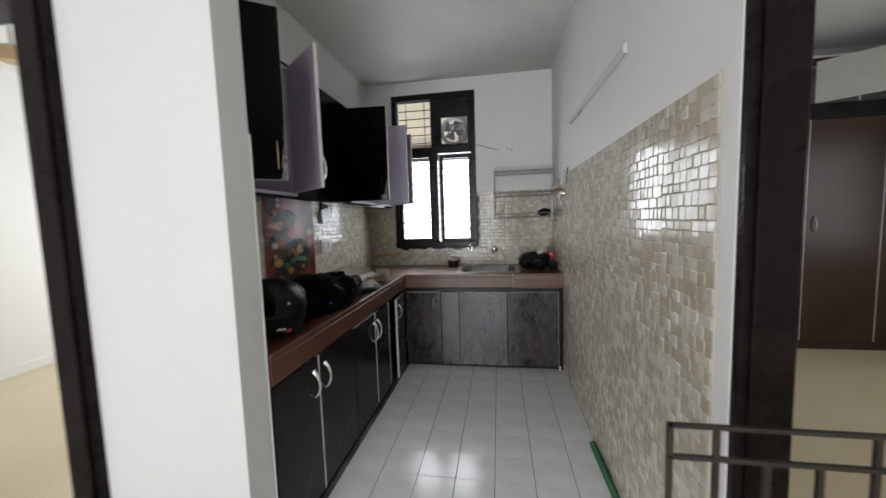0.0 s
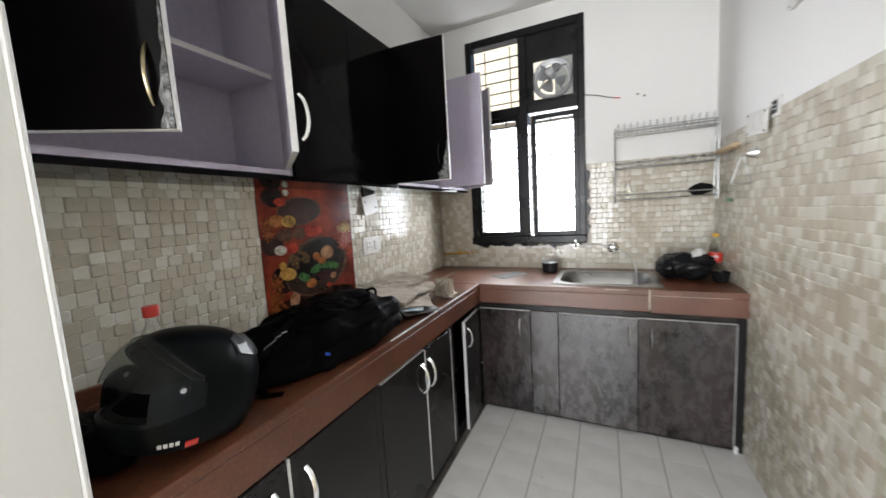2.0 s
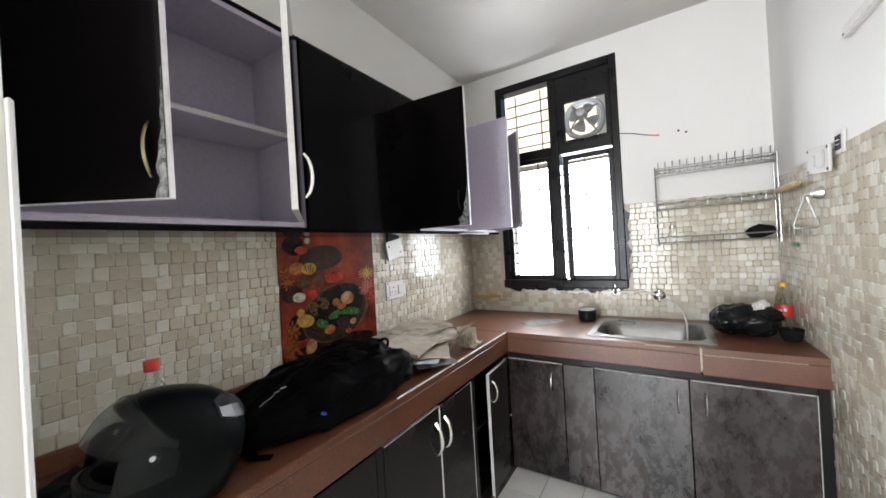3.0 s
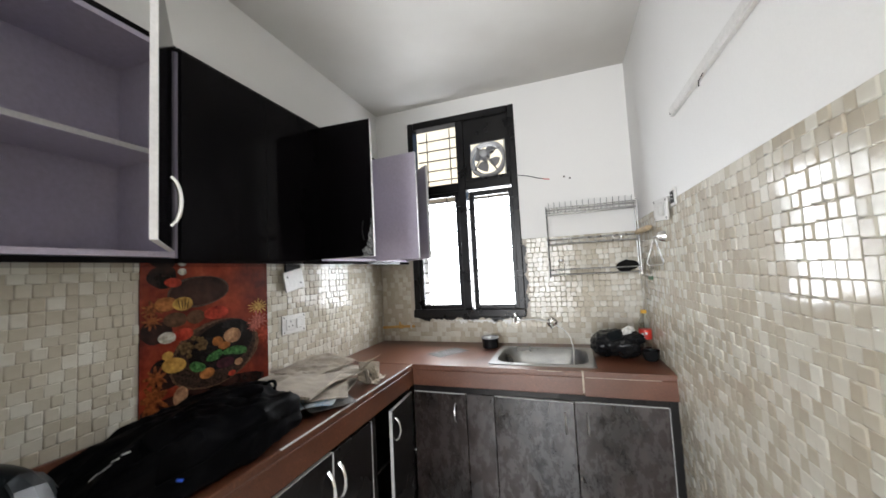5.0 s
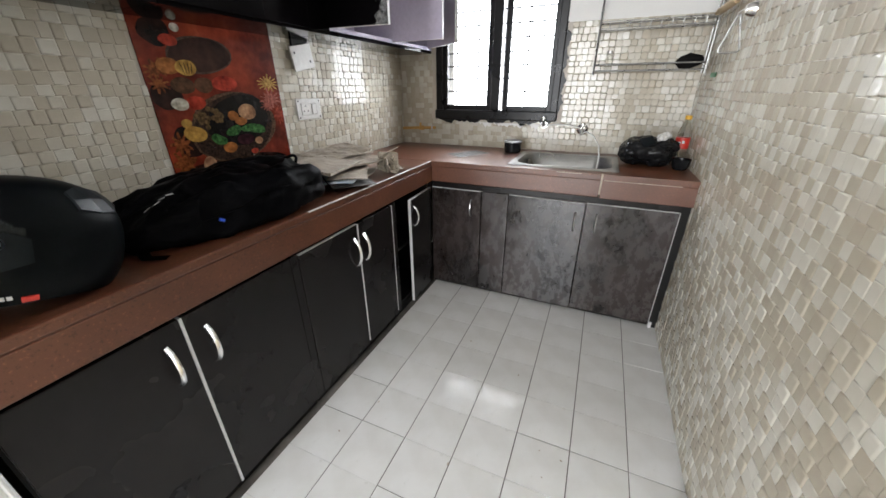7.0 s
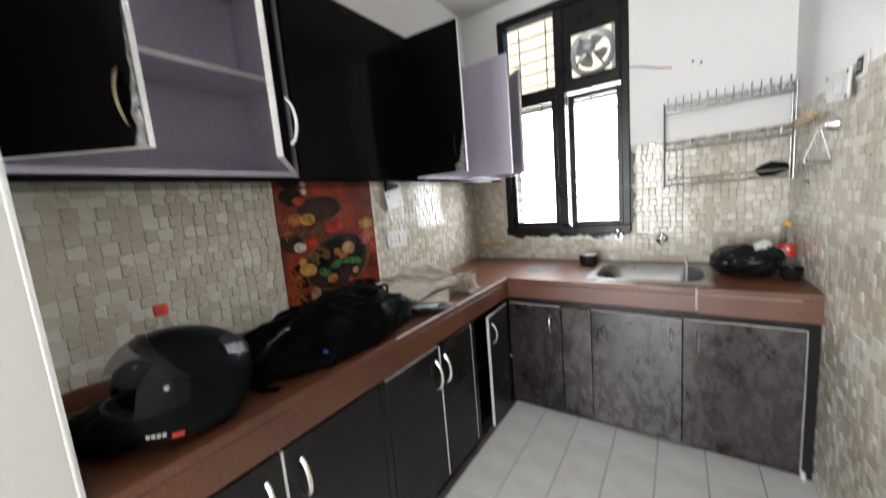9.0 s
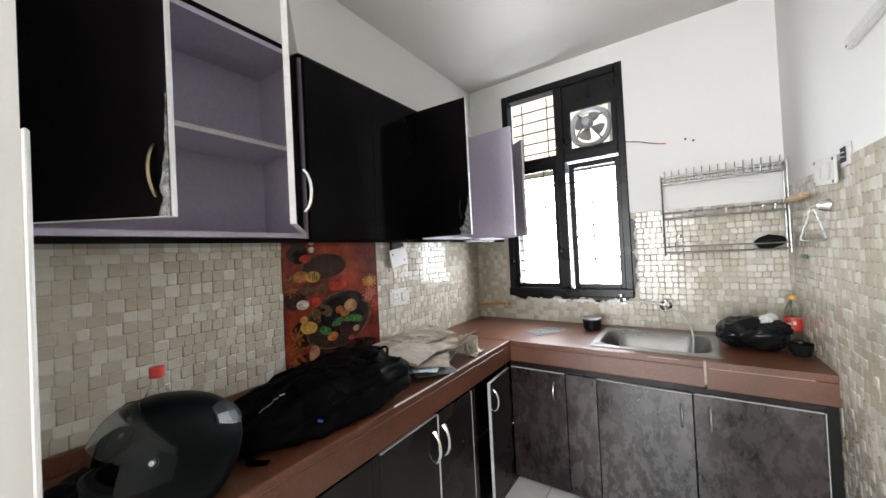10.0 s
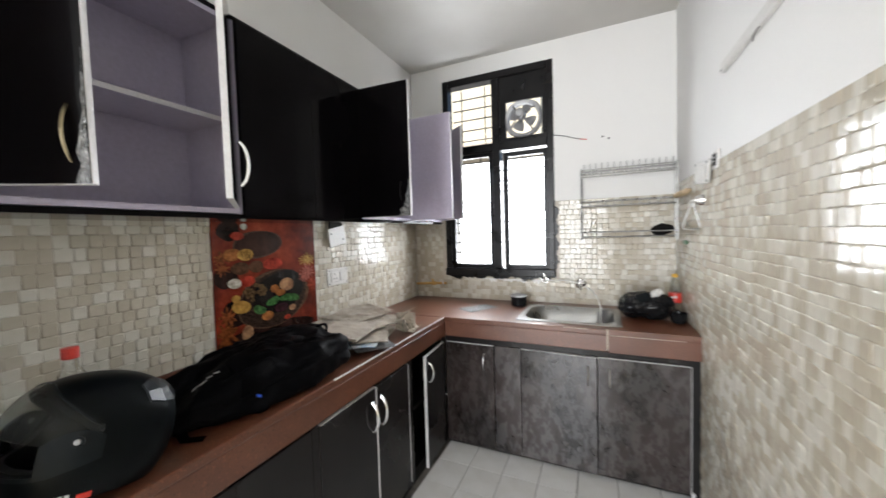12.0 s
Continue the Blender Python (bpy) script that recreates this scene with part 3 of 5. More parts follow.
fan = thing("exhaust_fan", (-0.447, YB, 2.31), "grey metal exhaust fan set into the black window board", "exhaust fan")
cx, cz, fy = -0.436, 2.322, YB - 0.012
bm = bmesh.new()
n = 40
ring = []
for rad, yy in ((0.136, fy + 0.02), (0.141, fy), (0.134, fy - 0.014), (0.116, fy - 0.01), (0.112, fy + 0.03)):
    row = []
    for k in range(n):
        q = 2 * math.pi * k / n
        sq = 1.0 + (0.09 * abs(math.sin(2 * q)) ** 2 if rad > 0.13 else 0)
        row.append(bm.verts.new((cx + rad * sq * math.cos(q), yy, cz + rad * sq * math.sin(q))))
    ring.append(row)
for a, b in zip(ring, ring[1:]):
    for k in range(n):
        bm.faces.new((a[k], a[(k + 1) % n], b[(k + 1) % n], b[k]))
part("housing_ring", bm, M["fan_grey"], fan, "rounded square grey ring", True)
part("motor", Lathe([(0.0, -0.162), (0.026, -0.16), (0.036, -0.15), (0.038, -0.08), (0.03, -0.06), (0.012, -0.05), (0.012, -0.01), (0, -0.01)], (cx, fy, cz), 20, "Y"), M["fan_grey"], fan, smooth=True)
for k in range(4):
    q = radians(38 + 90 * k)
    a, b = 0.035, 0.128
    part("strut", Tube([(cx + a * math.cos(q), fy - 0.11, cz + a * math.sin(q)), (cx + 0.085 * math.cos(q), fy - 0.07, cz + 0.085 * math.sin(q)), (cx + b * math.cos(q), fy - 0.008, cz + b * math.sin(q))], 0.006, 6), M["fan_grey"], fan)
for k in range(4):
    q0 = radians(65 + 90 * k)
    bm = bmesh.new()
    rows = []
    for i in range(6):
        r = 0.014 + 0.088 * i / 5
        wd = 0.26 + 0.34 * math.sin(math.pi * (0.2 + 0.62 * i / 5))
        rows.append([bm.verts.new((cx + r * math.cos(q0 + wd * (j / 4 - 0.5) * 1.9), fy - 0.022 + 0.03 * (j / 4 - 0.5), cz + r * math.sin(q0 + wd * (j / 4 - 0.5) * 1.9))) for j in range(5)])
    for a, b in zip(rows, rows[1:]):
        for j in range(4):
            bm.faces.new((a[j], a[j + 1], b[j + 1], b[j]))
    bmesh.ops.solidify(bm, geom=bm.faces[:], thickness=0.002)
    part("blade", bm, M["fan_grey"], fan, smooth=True)


# ---- counter ----
CT, CB = 0.88, 0.75
XS, YS = -0.86, 2.69  # front edges of the two arms
counter = thing("worktop", (-1.1, 2.0, CB), "red-brown polished granite worktop on two walls", "worktop")


def slab(x0, x1, y0, y1, hole=None):
    bm = bmesh.new()
    if hole:
        a, b, c, d = hole
        for q in ((x0, a, y0, y1), (b, x1, y0, y1), (a, b, y0, c), (a, b, d, y1)):
            box(bm, q[0], q[1], q[2], q[3], CT - 0.03, CT)
        bmesh.ops.remove_doubles(bm, verts=bm.verts, dist=1e-5)
        doomed = [f for f in bm.faces if any(g is not f and (g.calc_center_median() - f.calc_center_median()).length < 1e-5 for e in f.edges for g in e.link_faces)]
        bmesh.ops.delete(bm, geom=list(set(doomed)), context="FACES_ONLY")
    else:
        box(bm, x0, x1, y0, y1, CT - 0.03, CT)
    return bm


SX0, SX1, SY0, SY1 = -0.345, 0.165, 2.82, 3.2  # bowl of the sink
part("slab", Box(XL + 0.003, XS, 0.752, YS, CT - 0.03, CT, 0.006, 2), M["granite"], counter)
part("slab", slab(XL + 0.003, XR - 0.003, YS, YB - 0.003, (-0.38, 0.195, 2.775, 3.225)), M["granite"], counter)
part("fascia", Box(XS - 0.025, XS - 0.002, 0.752, YS + 0.025, CB, CT - 0.031, 0.003), M["granite"], counter)
part("fascia", Box(XS, 0.13, YS + 0.004, YS + 0.026, CB + 0.004, CT - 0.031, 0.003), M["granite"], counter)
part("fascia", Box(0.136, XR - 0.003, YS + 0.001, YS + 0.024, CB, CT - 0.031, 0.003), M["granite"], counter)
part("edge_strip", Box(XS, 0.13, YS - 0.001, YS + 0.03, CT - 0.03, CT + 0.0005, 0.006, 2), M["granite"], counter)
part("joint_filler", Box(0.128, 0.138, YS - 0.0005, YS + 0.02, CB + 0.02, CT + 0.001), M["putty"], counter, "pale putty in the fascia joint")
part("joint_filler", Box(0.145, 0.5, YS - 0.0008, YS + 0.004, CT - 0.033, CT - 0.03), M["putty"], counter, "pale chipped putty line")
part("joint_filler", Box(-0.1, 0.03, YS - 0.0018, YS + 0.004, CT - 0.006, CT - 0.003), M["putty"], counter, "pale chipped putty line")
part("upstand", Box(XL + 0.003, XL + 0.018, 0.752, 2.16, CT + 0.0005, CT + 0.058, 0.003), M["granite"], counter)

# sink
sink = thing("kitchen_sink", (-0.09, 3.0, CT), "stainless steel inset sink in the granite worktop", "sink")
def rounded(x0, x1, y0, y1, r, z, n=6):
    out = []
    for cx_, cy_, a0 in ((x1 - r, y1 - r, 0), (x0 + r, y1 - r, 90), (x0 + r, y0 + r, 180), (x1 - r, y0 + r, 270)):
        out += [(cx_ + r * math.cos(radians(a0 + 90 * k / n)), cy_ + r * math.sin(radians(a0 + 90 * k / n)), z) for k in range(n + 1)]
    return out


def loft(loops, cap=True):
    bm = bmesh.new()
    rings = [[bm.verts.new(p) for p in lp] for lp in loops]
    for a, b in zip(rings, rings[1:]):
        for k in range(len(a)):
            bm.faces.new((a[k], a[(k + 1) % len(a)], b[(k + 1) % len(a)], b[k]))
    if cap:
        bm.faces.new(rings[-1])
    return bm


part("bowl", loft([rounded(-0.395, 0.215, 2.755, 3.245, 0.02, CT + 0.001), rounded(-0.393, 0.213, 2.757, 3.243, 0.02, CT + 0.005), rounded(-0.36, 0.18, 2.805, 3.215, 0.1, CT + 0.004),
                   rounded(-0.355, 0.175, 2.81, 3.21, 0.1, CT - 0.002), rounded(-0.335, 0.155, 2.83, 3.19, 0.1, CT - 0.1), rounded(-0.32, 0.14, 2.85, 3.17, 0.1, CT - 0.155), rounded(-0.28, 0.1, 2.89, 3.13, 0.09, CT - 0.17)]), M["sink_steel"], sink, "brushed steel bowl with a flat rim", True)
part("drain", Lathe([(0.0, 0.001), (0.03, 0.001), (0.034, 0.004), (0.036, 0.0)], (-0.09, 3.01, CT - 0.17), 20), M["chrome"], sink)


# ---- base cabinets ----
def bow_handle(parent, a, b, out, r, mat, label, flat=0.6):
    part("handle", Tube(arc(a, b, out, 11, 0.55), r, 8, flat=flat), mat, parent, label, True)


def leaf(parent, hinge, angle, w, z0, z1, thick, outer, inner, edge, name="door", label=""):
    """A door leaf from its hinge line along the angle (degrees from +x); its outer face looks to the right of that way."""
    d = Vector((math.cos(radians(angle)), math.sin(radians(angle)), 0))
    nrm = Vector((d.y, -d.x, 0))
    bm = bmesh.new()
    box(bm, 0, w, -thick, 0, z0, z1, 0.0015)
    for f in bm.faces:
        f.normal_update()
        f.material_index = 2 if abs(f.normal.y) < 0.9 else (0 if f.normal.y < 0 else 1)
    m = Matrix((( d.x, -nrm.x, 0, hinge[0]), (d.y, -nrm.y, 0, hinge[1]), (0, 0, 1, 0), (0, 0, 0, 1)))
    turned(bm, m)
    return part(name, bm, [outer, inner, edge], parent, label), d, nrm


def base_unit(y0, y1, label):
    ob = thing("base_cabinet", (-1.15, (y0 + y1) / 2, 0), label, "cabinet", "base cabinets under the worktop")
    bm = Box(XL + 0.005, -0.898, y0 + 0.002, y0 + 0.018, 0.0, CB - 0.004)
    box(bm, XL + 0.005, -0.898, y1 - 0.018, y1 - 0.002, 0.0, CB - 0.004)
    box(bm, XL + 0.005, -0.898, y0 + 0.018, y1 - 0.018, 0.05, 0.07)
    box(bm, XL + 0.005, XL + 0.015, y0 + 0.018, y1 - 0.018, 0.07, CB - 0.004)
    box(bm, XL + 0.02, -0.92, y0 + 0.018, y1 - 0.018, 0.4, 0.416)
    part("body", bm, M["carcass"], ob)
    part("top_rail", Box(-0.9, -0.884, y0 + 0.004, y1 - 0.004, 0.738, CB - 0.003), M["carcass"], ob)
    part("plinth", Box(-0.908, -0.894, y0 + 0.004, y1 - 0.004, 0.0, 0.048), M["carcass"], ob)
    return ob


D, E_ = M["door_dark"], M["white_edge"]
u = base_unit(0.755, 1.51, "dark brown laminate base cabinet with two closed doors")
for y0, y1, hy in ((0.762, 1.112, 1.062), (1.12, 1.505, 1.17)):
    door, d, nrm = leaf(u, (-0.892, y0), 90, y1 - y0, 0.04, 0.735, 0.018, D, D, D)
    bow_handle(door, (-0.874, hy, 0.675), (-0.874, hy, 0.545), (0.032, 0, 0), 0.0075, M["chrome"], "curved chrome handle")
part("edge_band", Box(-0.89, -0.8715, 1.1125, 1.1195, 0.04, 0.735), E_, u, "white chipped door edges")
u = base_unit(1.515, 2.255, "dark brown laminate base cabinet with two closed doors")
for y0, y1, hy in ((1.545, 1.905, 1.875), (1.912, 2.21, 1.946)):
    door, d, nrm = leaf(u, (-0.892, y0), 90, y1 - y0, 0.04, 0.728, 0.018, D, D, D)
    bow_handle(door, (-0.874, hy, 0.668), (-0.874, hy, 0.528), (0.032, 0, 0), 0.0075, M["chrome"], "curved chrome handle")
part("edge_band", Box(-0.89, -0.8715, 1.9055, 1.9115, 0.06, 0.728), E_, u, "white door edges")
part("edge_band", Box(-0.889, -0.872, 2.2105, 2.2125, 0.06, 0.728), E_, u, "white door edges")
part("edge_band", Box(-0.888, -0.8732, 1.55, 1.9, 0.7285, 0.731), E_, u, "white door edges")
part("stile", Box(-0.89, -0.875, 2.213, 2.253, 0.04, 0.735), D, u)
part("filler_strip", Box(-0.89, -0.876, 1.508, 1.542, 0.04, 0.735), D, u)
u = base_unit(2.26, 2.71, "dark base cabinet with its narrow door standing ajar")
door, d, nrm = leaf(u, (-0.872, 2.7), -87, 0.31, 0.022, 0.708, 0.018, M["carcass"], D, E_, label="dark door ajar with a white edge")
bow_handle(door, (-0.8565, 2.43, 0.66), (-0.8565, 2.43, 0.54), (0.03, 0, 0), 0.006, M["chrome"], "curved chrome handle")

# cabinets under the sink
YF = 2.713
sinkbase = thing("sink_cabinet", (-0.15, 3.0, 0), "worn dark laminate cabinet under the sink, mottled and scuffed", "cabinet", "base cabinets under the worktop")
bm = Box(-0.868, -0.852, YF + 0.02, YB - 0.005, 0, CB - 0.004)
box(bm, XR - 0.02, XR - 0.004, YF + 0.02, YB - 0.005, 0, CB - 0.004)
box(bm, -0.852, XR - 0.02, YF + 0.02, YB - 0.005, 0.03, 0.045)
part("body", bm, M["carcass"], sinkbase)
part("top_rail", Box(-0.87, XR - 0.004, YF + 0.003, YF + 0.018, 0.714, CB - 0.003), M["door_dark"], sinkbase)
part("stile", Box(-0.527, -0.36, YF, YF + 0.016, 0.02, 0.711, 0.002), M["worn"], sinkbase)
part("stile", Box(0.53, XR - 0.004, YF, YF + 0.016, 0.0, 0.745, 0.002), M["carcass"], sinkbase)
for x0, x1, hx in ((-0.866, -0.53, -0.594), (-0.356, 0.077, 0.03), (0.081, 0.525, 0.142)):
    ajar = Matrix.Translation((x0, YF, 0)) @ Matrix.Rotation(radians(-1.6 if hx == 0.03 else 0.0), 4, "Z") @ Matrix.Translation((-x0, -YF, 0))
    door = part("door", turned(Box(x0, x1, YF - 0.006, YF + 0.012, 0.028, 0.709, 0.002), ajar), M["worn"], sinkbase, "dark door with a worn mottled film")
    part("edge_band", turned(Box(x0 + 0.002, x1 - 0.002, YF - 0.0065, YF + 0.006, 0.7095, 0.7125), ajar), M["white_edge"], door)
    hy = (ajar @ Vector((hx, YF - 0.006, 0))).y
    bow_handle(door, (hx, hy, 0.655), (hx, hy, 0.545), (0, -0.03, 0), 0.006, M["steel"], "slim steel bow handle", 0.7)
part("edge_band", Box(0.527, 0.5295, YF - 0.003, YF + 0.01, 0.03, 0.71), M["white_edge"], sinkbase)
part("foot", Box(0.528, 0.545, YF - 0.012, YF + 0.01, 0.0, 0.04, 0.003), M["white_edge"], sinkbase, "bare white chipped foot")

# ---- wall cabinets ----
XU, UZ0, UZ1 = -1.15, 1.54, 2.262
G, LL = M["black_gloss"], M["lilac"]


def wall_unit(y0, y1, label, shelf=True):
    ob = thing("wall_cabinet", ((XL + XU) / 2, (y0 + y1) / 2, UZ0), label, "cabinet", "wall cabinets over the worktop")
    x0 = XL + 0.003
    part("side_panel", Box(x0, XU, y0 + 0.001, y0 + 0.018, UZ0, UZ1), [LL], ob)
    part("side_panel", Box(x0, XU, y1 - 0.018, y1 - 0.001, UZ0, UZ1), [LL], ob)
    part("bottom_panel", Box(x0, XU, y0 + 0.018, y1 - 0.018, UZ0 + 0.002, UZ0 + 0.02), LL, ob)
    part("top_panel", Box(x0, XU, y0 + 0.018, y1 - 0.018, UZ1 - 0.018, UZ1), LL, ob)
    part("back_panel", Box(x0, x0 + 0.008, y0 + 0.018, y1 - 0.018, UZ0 + 0.02, UZ1 - 0.018), LL, ob)
    part("underside", Box(x0, XU, y0 + 0.001, y1 - 0.001, UZ0 - 0.018, UZ0 - 0.0005), G, ob, "black laminate underside")
    part("top_edge", Box(x0, XU + 0.004, y0 + 0.001, y1 - 0.001, UZ1 + 0.0005, UZ1 + 0.016), G, ob)
    if shelf:
        part("shelf", Box(x0 + 0.008, XU - 0.03, y0 + 0.018, y1 - 0.018, 1.882, 1.9, 0.002), LL, ob, "lilac laminate shelf")
        part("shelf_edge", Box(XU - 0.0298, XU - 0.028, y0 + 0.019, y1 - 0.019, 1.883, 1.899), M["white_edge"], ob, "pale front edge of the shelf")
    return ob


u1 = wall_unit(0.755, 1.476, "wall cabinet with black gloss doors open on its lilac inside")
d1, d, nrm = leaf(u1, (XU + 0.002, 0.758), 35.2, 0.345, 1.566, 2.26, 0.018, G, LL, E_, label="black gloss door standing half open")
d1_way, d1_out = d, nrm
p = Vector((XU + 0.002, 0.758, 0)) + d * 0.308 + nrm * 0.001
bow_handle(d1, (p.x, p.y, 1.735), (p.x, p.y, 1.605), nrm * 0.032, 0.007, M["brass"], "curved brass-toned handle")
d2, d, nrm = leaf(u1, (XU + 0.002, 1.472), -38, 0.378, 1.561, 2.26, 0.018, LL, G, E_, label="black door standing half open, lilac inside")
p = Vector((XU + 0.002, 1.472, 0)) + d * 0.315 - nrm * 0.018
bow_handle(d2, (p.x, p.y, 1.735), (p.x, p.y, 1.605), -nrm * 0.022, 0.006, M["chrome"], "curved chrome handle")

# mottled glossy film that mimics smeary reflections on the black doors
M["film"] = paint("reflection_film", (0.02, 0.02, 0.02), (0.2, 0.2, 0.2), 0.22, 60, 140, 0.8, rough_var=0.12, dist=0.004, spec=0.9)


def reflection_scrap(origin, d, nrm, w, z0, z1, seed):
    """Glossy film scrap imitating a smeary reflection along a door's free edge: origin at the edge, d towards the
    hinge.
    """
    bm, rnd = bmesh.new(), random.Random(seed)
    rows, n = [], 26
    for k in range(n + 1):
        t = k / n
        reach = w * (0.1 + 0.9 * (1 - t) ** 1.6) * (0.85 + 0.25 * math.sin(t * 23 + seed) * math.sin(t * 9))
        rows.append([bm.verts.new(Vector((origin.x, origin.y, z0 + (z1 - z0) * t)) + d * reach * i / 5 + nrm * (0.0192 + rnd.uniform(0, 0.0022))) for i in range(6)])
    for a, b in zip(rows, rows[1:]):
        for i in range(5):
            bm.faces.new((a[i], a[i + 1], b[i + 1], b[i]))
    return bm


p = Vector((XU + 0.002, 0.758, 0)) + d1_way * 0.343
part("reflection_scrap", reflection_scrap(p, -d1_way, d1_out, 0.03, 1.568, 1.84, 2), M["film"], d1, "glossy film scrap put in for a smeary reflection")

u2 = wall_unit(1.478, 2.203, "wall cabinet with two closed black gloss doors", False)
for y0, y1 in ((1.481, 1.842), (1.8425, 2.201)):
    leaf(u2, (XU + 0.002, y0), 90, y1 - y0, 1.53, 2.262, 0.018, G, LL, G)
u3 = wall_unit(2.205, 2.81, "wall cabinet by the window with both doors wide open")
d3, d, nrm = leaf(u3, (XU + 0.002, 2.212), 3, 0.325, 1.545, 2.262, 0.018, G, LL, E_, label="black gloss door open towards the window")
p = Vector((XU + 0.002, 2.212, 0)) + d * 0.27 + nrm * 0.001
bow_handle(d3, (p.x, p.y, 1.74), (p.x, p.y, 1.62), nrm * 0.028, 0.006, M["carcass"], "dark bow handle")
part("reflection_scrap", reflection_scrap(Vector((XU + 0.002, 2.212, 0)) + d * 0.322, -d, nrm, 0.075, 1.548, 1.74, 4), M["film"], d3, "glossy film scrap put in for a smeary reflection")
leaf(u3, (XU + 0.002, 2.806), -3, 0.335, 1.545, 2.262, 0.018, LL, G, E_, label="lilac inner face of the open door")
u4 = wall_unit(2.812, 3.34, "corner wall cabinet with its door half open")
leaf(u4, (XU + 0.002, 3.3), -40, 0.42, 1.55, 2.24, 0.018, LL, G, E_, label="lilac inner face of the open door")

# ---- glazed mosaic on the walls ----
random.seed(4)
TILE_W, TILE_H = 0.3, 0.45
ROW_HEIGHTS = [0.042] * 4 + [0.036] * 7 + [0.03]
ROW_WIDTHS = ([0.045, 0.0375, 0.03, 0.045, 0.0375, 0.03, 0.0375, 0.0375], [0.045, 0.03] + [0.0375] * 6, [0.045, 0.045, 0.03, 0.03] + [0.0375] * 4)


def mosaic_pattern():
    """One large tile, built up of rows of pieces of several widths, as (u, v, width, height)."""
    out, v = [], 0.0
    for h in random.sample(ROW_HEIGHTS, len(ROW_HEIGHTS)):
        u = 0.0
        row = random.choice(ROW_WIDTHS)
        for w in random.sample(row, len(row)):
            out.append((u, v, w, h))
            u += w
        v += h
    return out


PATTERNS = [mosaic_pattern() for _ in range(4)]


def piece_geometry(w, h, tilt_u, tilt_v, lift):
    """A piece with a flat, hardly tilted face and a rounded rim, wider on raised pieces, its face towards +z."""
    a, b = w / 2 - 0.00015, h / 2 - 0.00015
    vs, fs = [], []
    rim = 1.15 * lift + 0.0002
    for inset, k in ((0.0, 0.0), (0.2 * rim, 0.6), (0.55 * rim, 0.9), (rim, 1.0)):
        for sx, sy in ((-1, -1), (1, -1), (1, 1), (-1, 1)):
            x, y = sx * (a - inset), sy * (b - inset)
            vs.append((x, y, k * (lift + tilt_u * x + tilt_v * y)))
    for r in (0, 4, 8):
        fs += [(r + i, r + (i + 1) % 4, r + 4 + (i + 1) % 4, r + 4 + i) for i in range(4)]
    return vs, fs + [(12, 13, 14, 15)]


def round_rims(me):
    """Smooth rims round flat faces: each piece has twelve rim faces, then its top."""
    me.polygons.foreach_set("use_smooth", [k % 13 != 12 for k in range(len(me.polygons))])


def piece_lift():
    """Nearly half of the pieces stand proud of the others."""
    return random.uniform(0.0038, 0.0048) if random.random() < 0.45 else random.uniform(0.0014, 0.002)


PIECES = {}


def piece_mesh(w, h, k):
    if (w, h, k) not in PIECES:
        vs, fs = piece_geometry(w, h, random.uniform(-0.014, 0.014), random.uniform(-0.014, 0.014), piece_lift())
        me = bpy.data.meshes.new("mosaic_piece")
        me.from_pydata(vs, [], fs)
        round_rims(me)
        me.materials.append(M["tile"])
        PIECES[w, h, k] = me
    return PIECES[w, h, k]


def mosaic(wall, origin, uax, nrm, width, height, near, holes=()):
    """Lays pieces over width by height from the origin, along uax and up; near(u, v): those built one by one."""
    U, V, N, O = Vector(uax), Vector((0, 0, 1)), Vector(nrm), Vector(origin)
    frame_m = Matrix((U, V, N)).transposed()
    if frame_m.determinant() < 0:
        frame_m = Matrix((-U, V, N)).transposed()
    verts, faces, singles = [], [], 0
    nu, nv = int(width / TILE_W) + 1, int(height / TILE_H) + 1
    for tu in range(nu):
        for tv in range(nv):
            for (u, v, w, h) in PATTERNS[(tu * 3 + tv * 2 + tu * tv) % 4]:
                u0, v0 = tu * (TILE_W + 0.001) + u, tv * (TILE_H + 0.001) + v
                pw, ph = min(w, width - u0), min(h, height - v0)
                if pw < 0.012 or ph < 0.012:
                    continue
                cu, cv = u0 + pw / 2, v0 + ph / 2
                if any(a < cu < b and c < cv < d for a, b, c, d in holes):
                    continue
                full = abs(pw - w) < 1e-6 and abs(ph - h) < 1e-6
                place = O + U * cu + V * cv
                if full and singles < 300 and near(cu, cv):
                    ob = new("mosaic_piece", piece_mesh(w, h, random.randrange(7)))
                    ob.matrix_basis = Matrix.Translation(place) @ frame_m.to_4x4()
                    adopt(ob, wall)
                    singles += 1
                else:
                    vs, fs = piece_geometry(pw, ph, random.uniform(-0.014, 0.014), random.uniform(-0.014, 0.014), piece_lift())
                    n0 = len(verts)
                    verts += [tuple(place + frame_m @ Vector(p)) for p in vs]
                    faces += [tuple(n0 + i for i in f) for f in fs]
    me = bpy.data.meshes.new("mosaic_tiling")
    me.from_pydata(verts, [], faces)
    round_rims(me)
    me.materials.append(M["tile_joined"])
    ob = new("mosaic_tiling", me)
    adopt(ob, wall)
    tagged(ob, "glazed beige and cream mosaic pieces", kind="stuff")


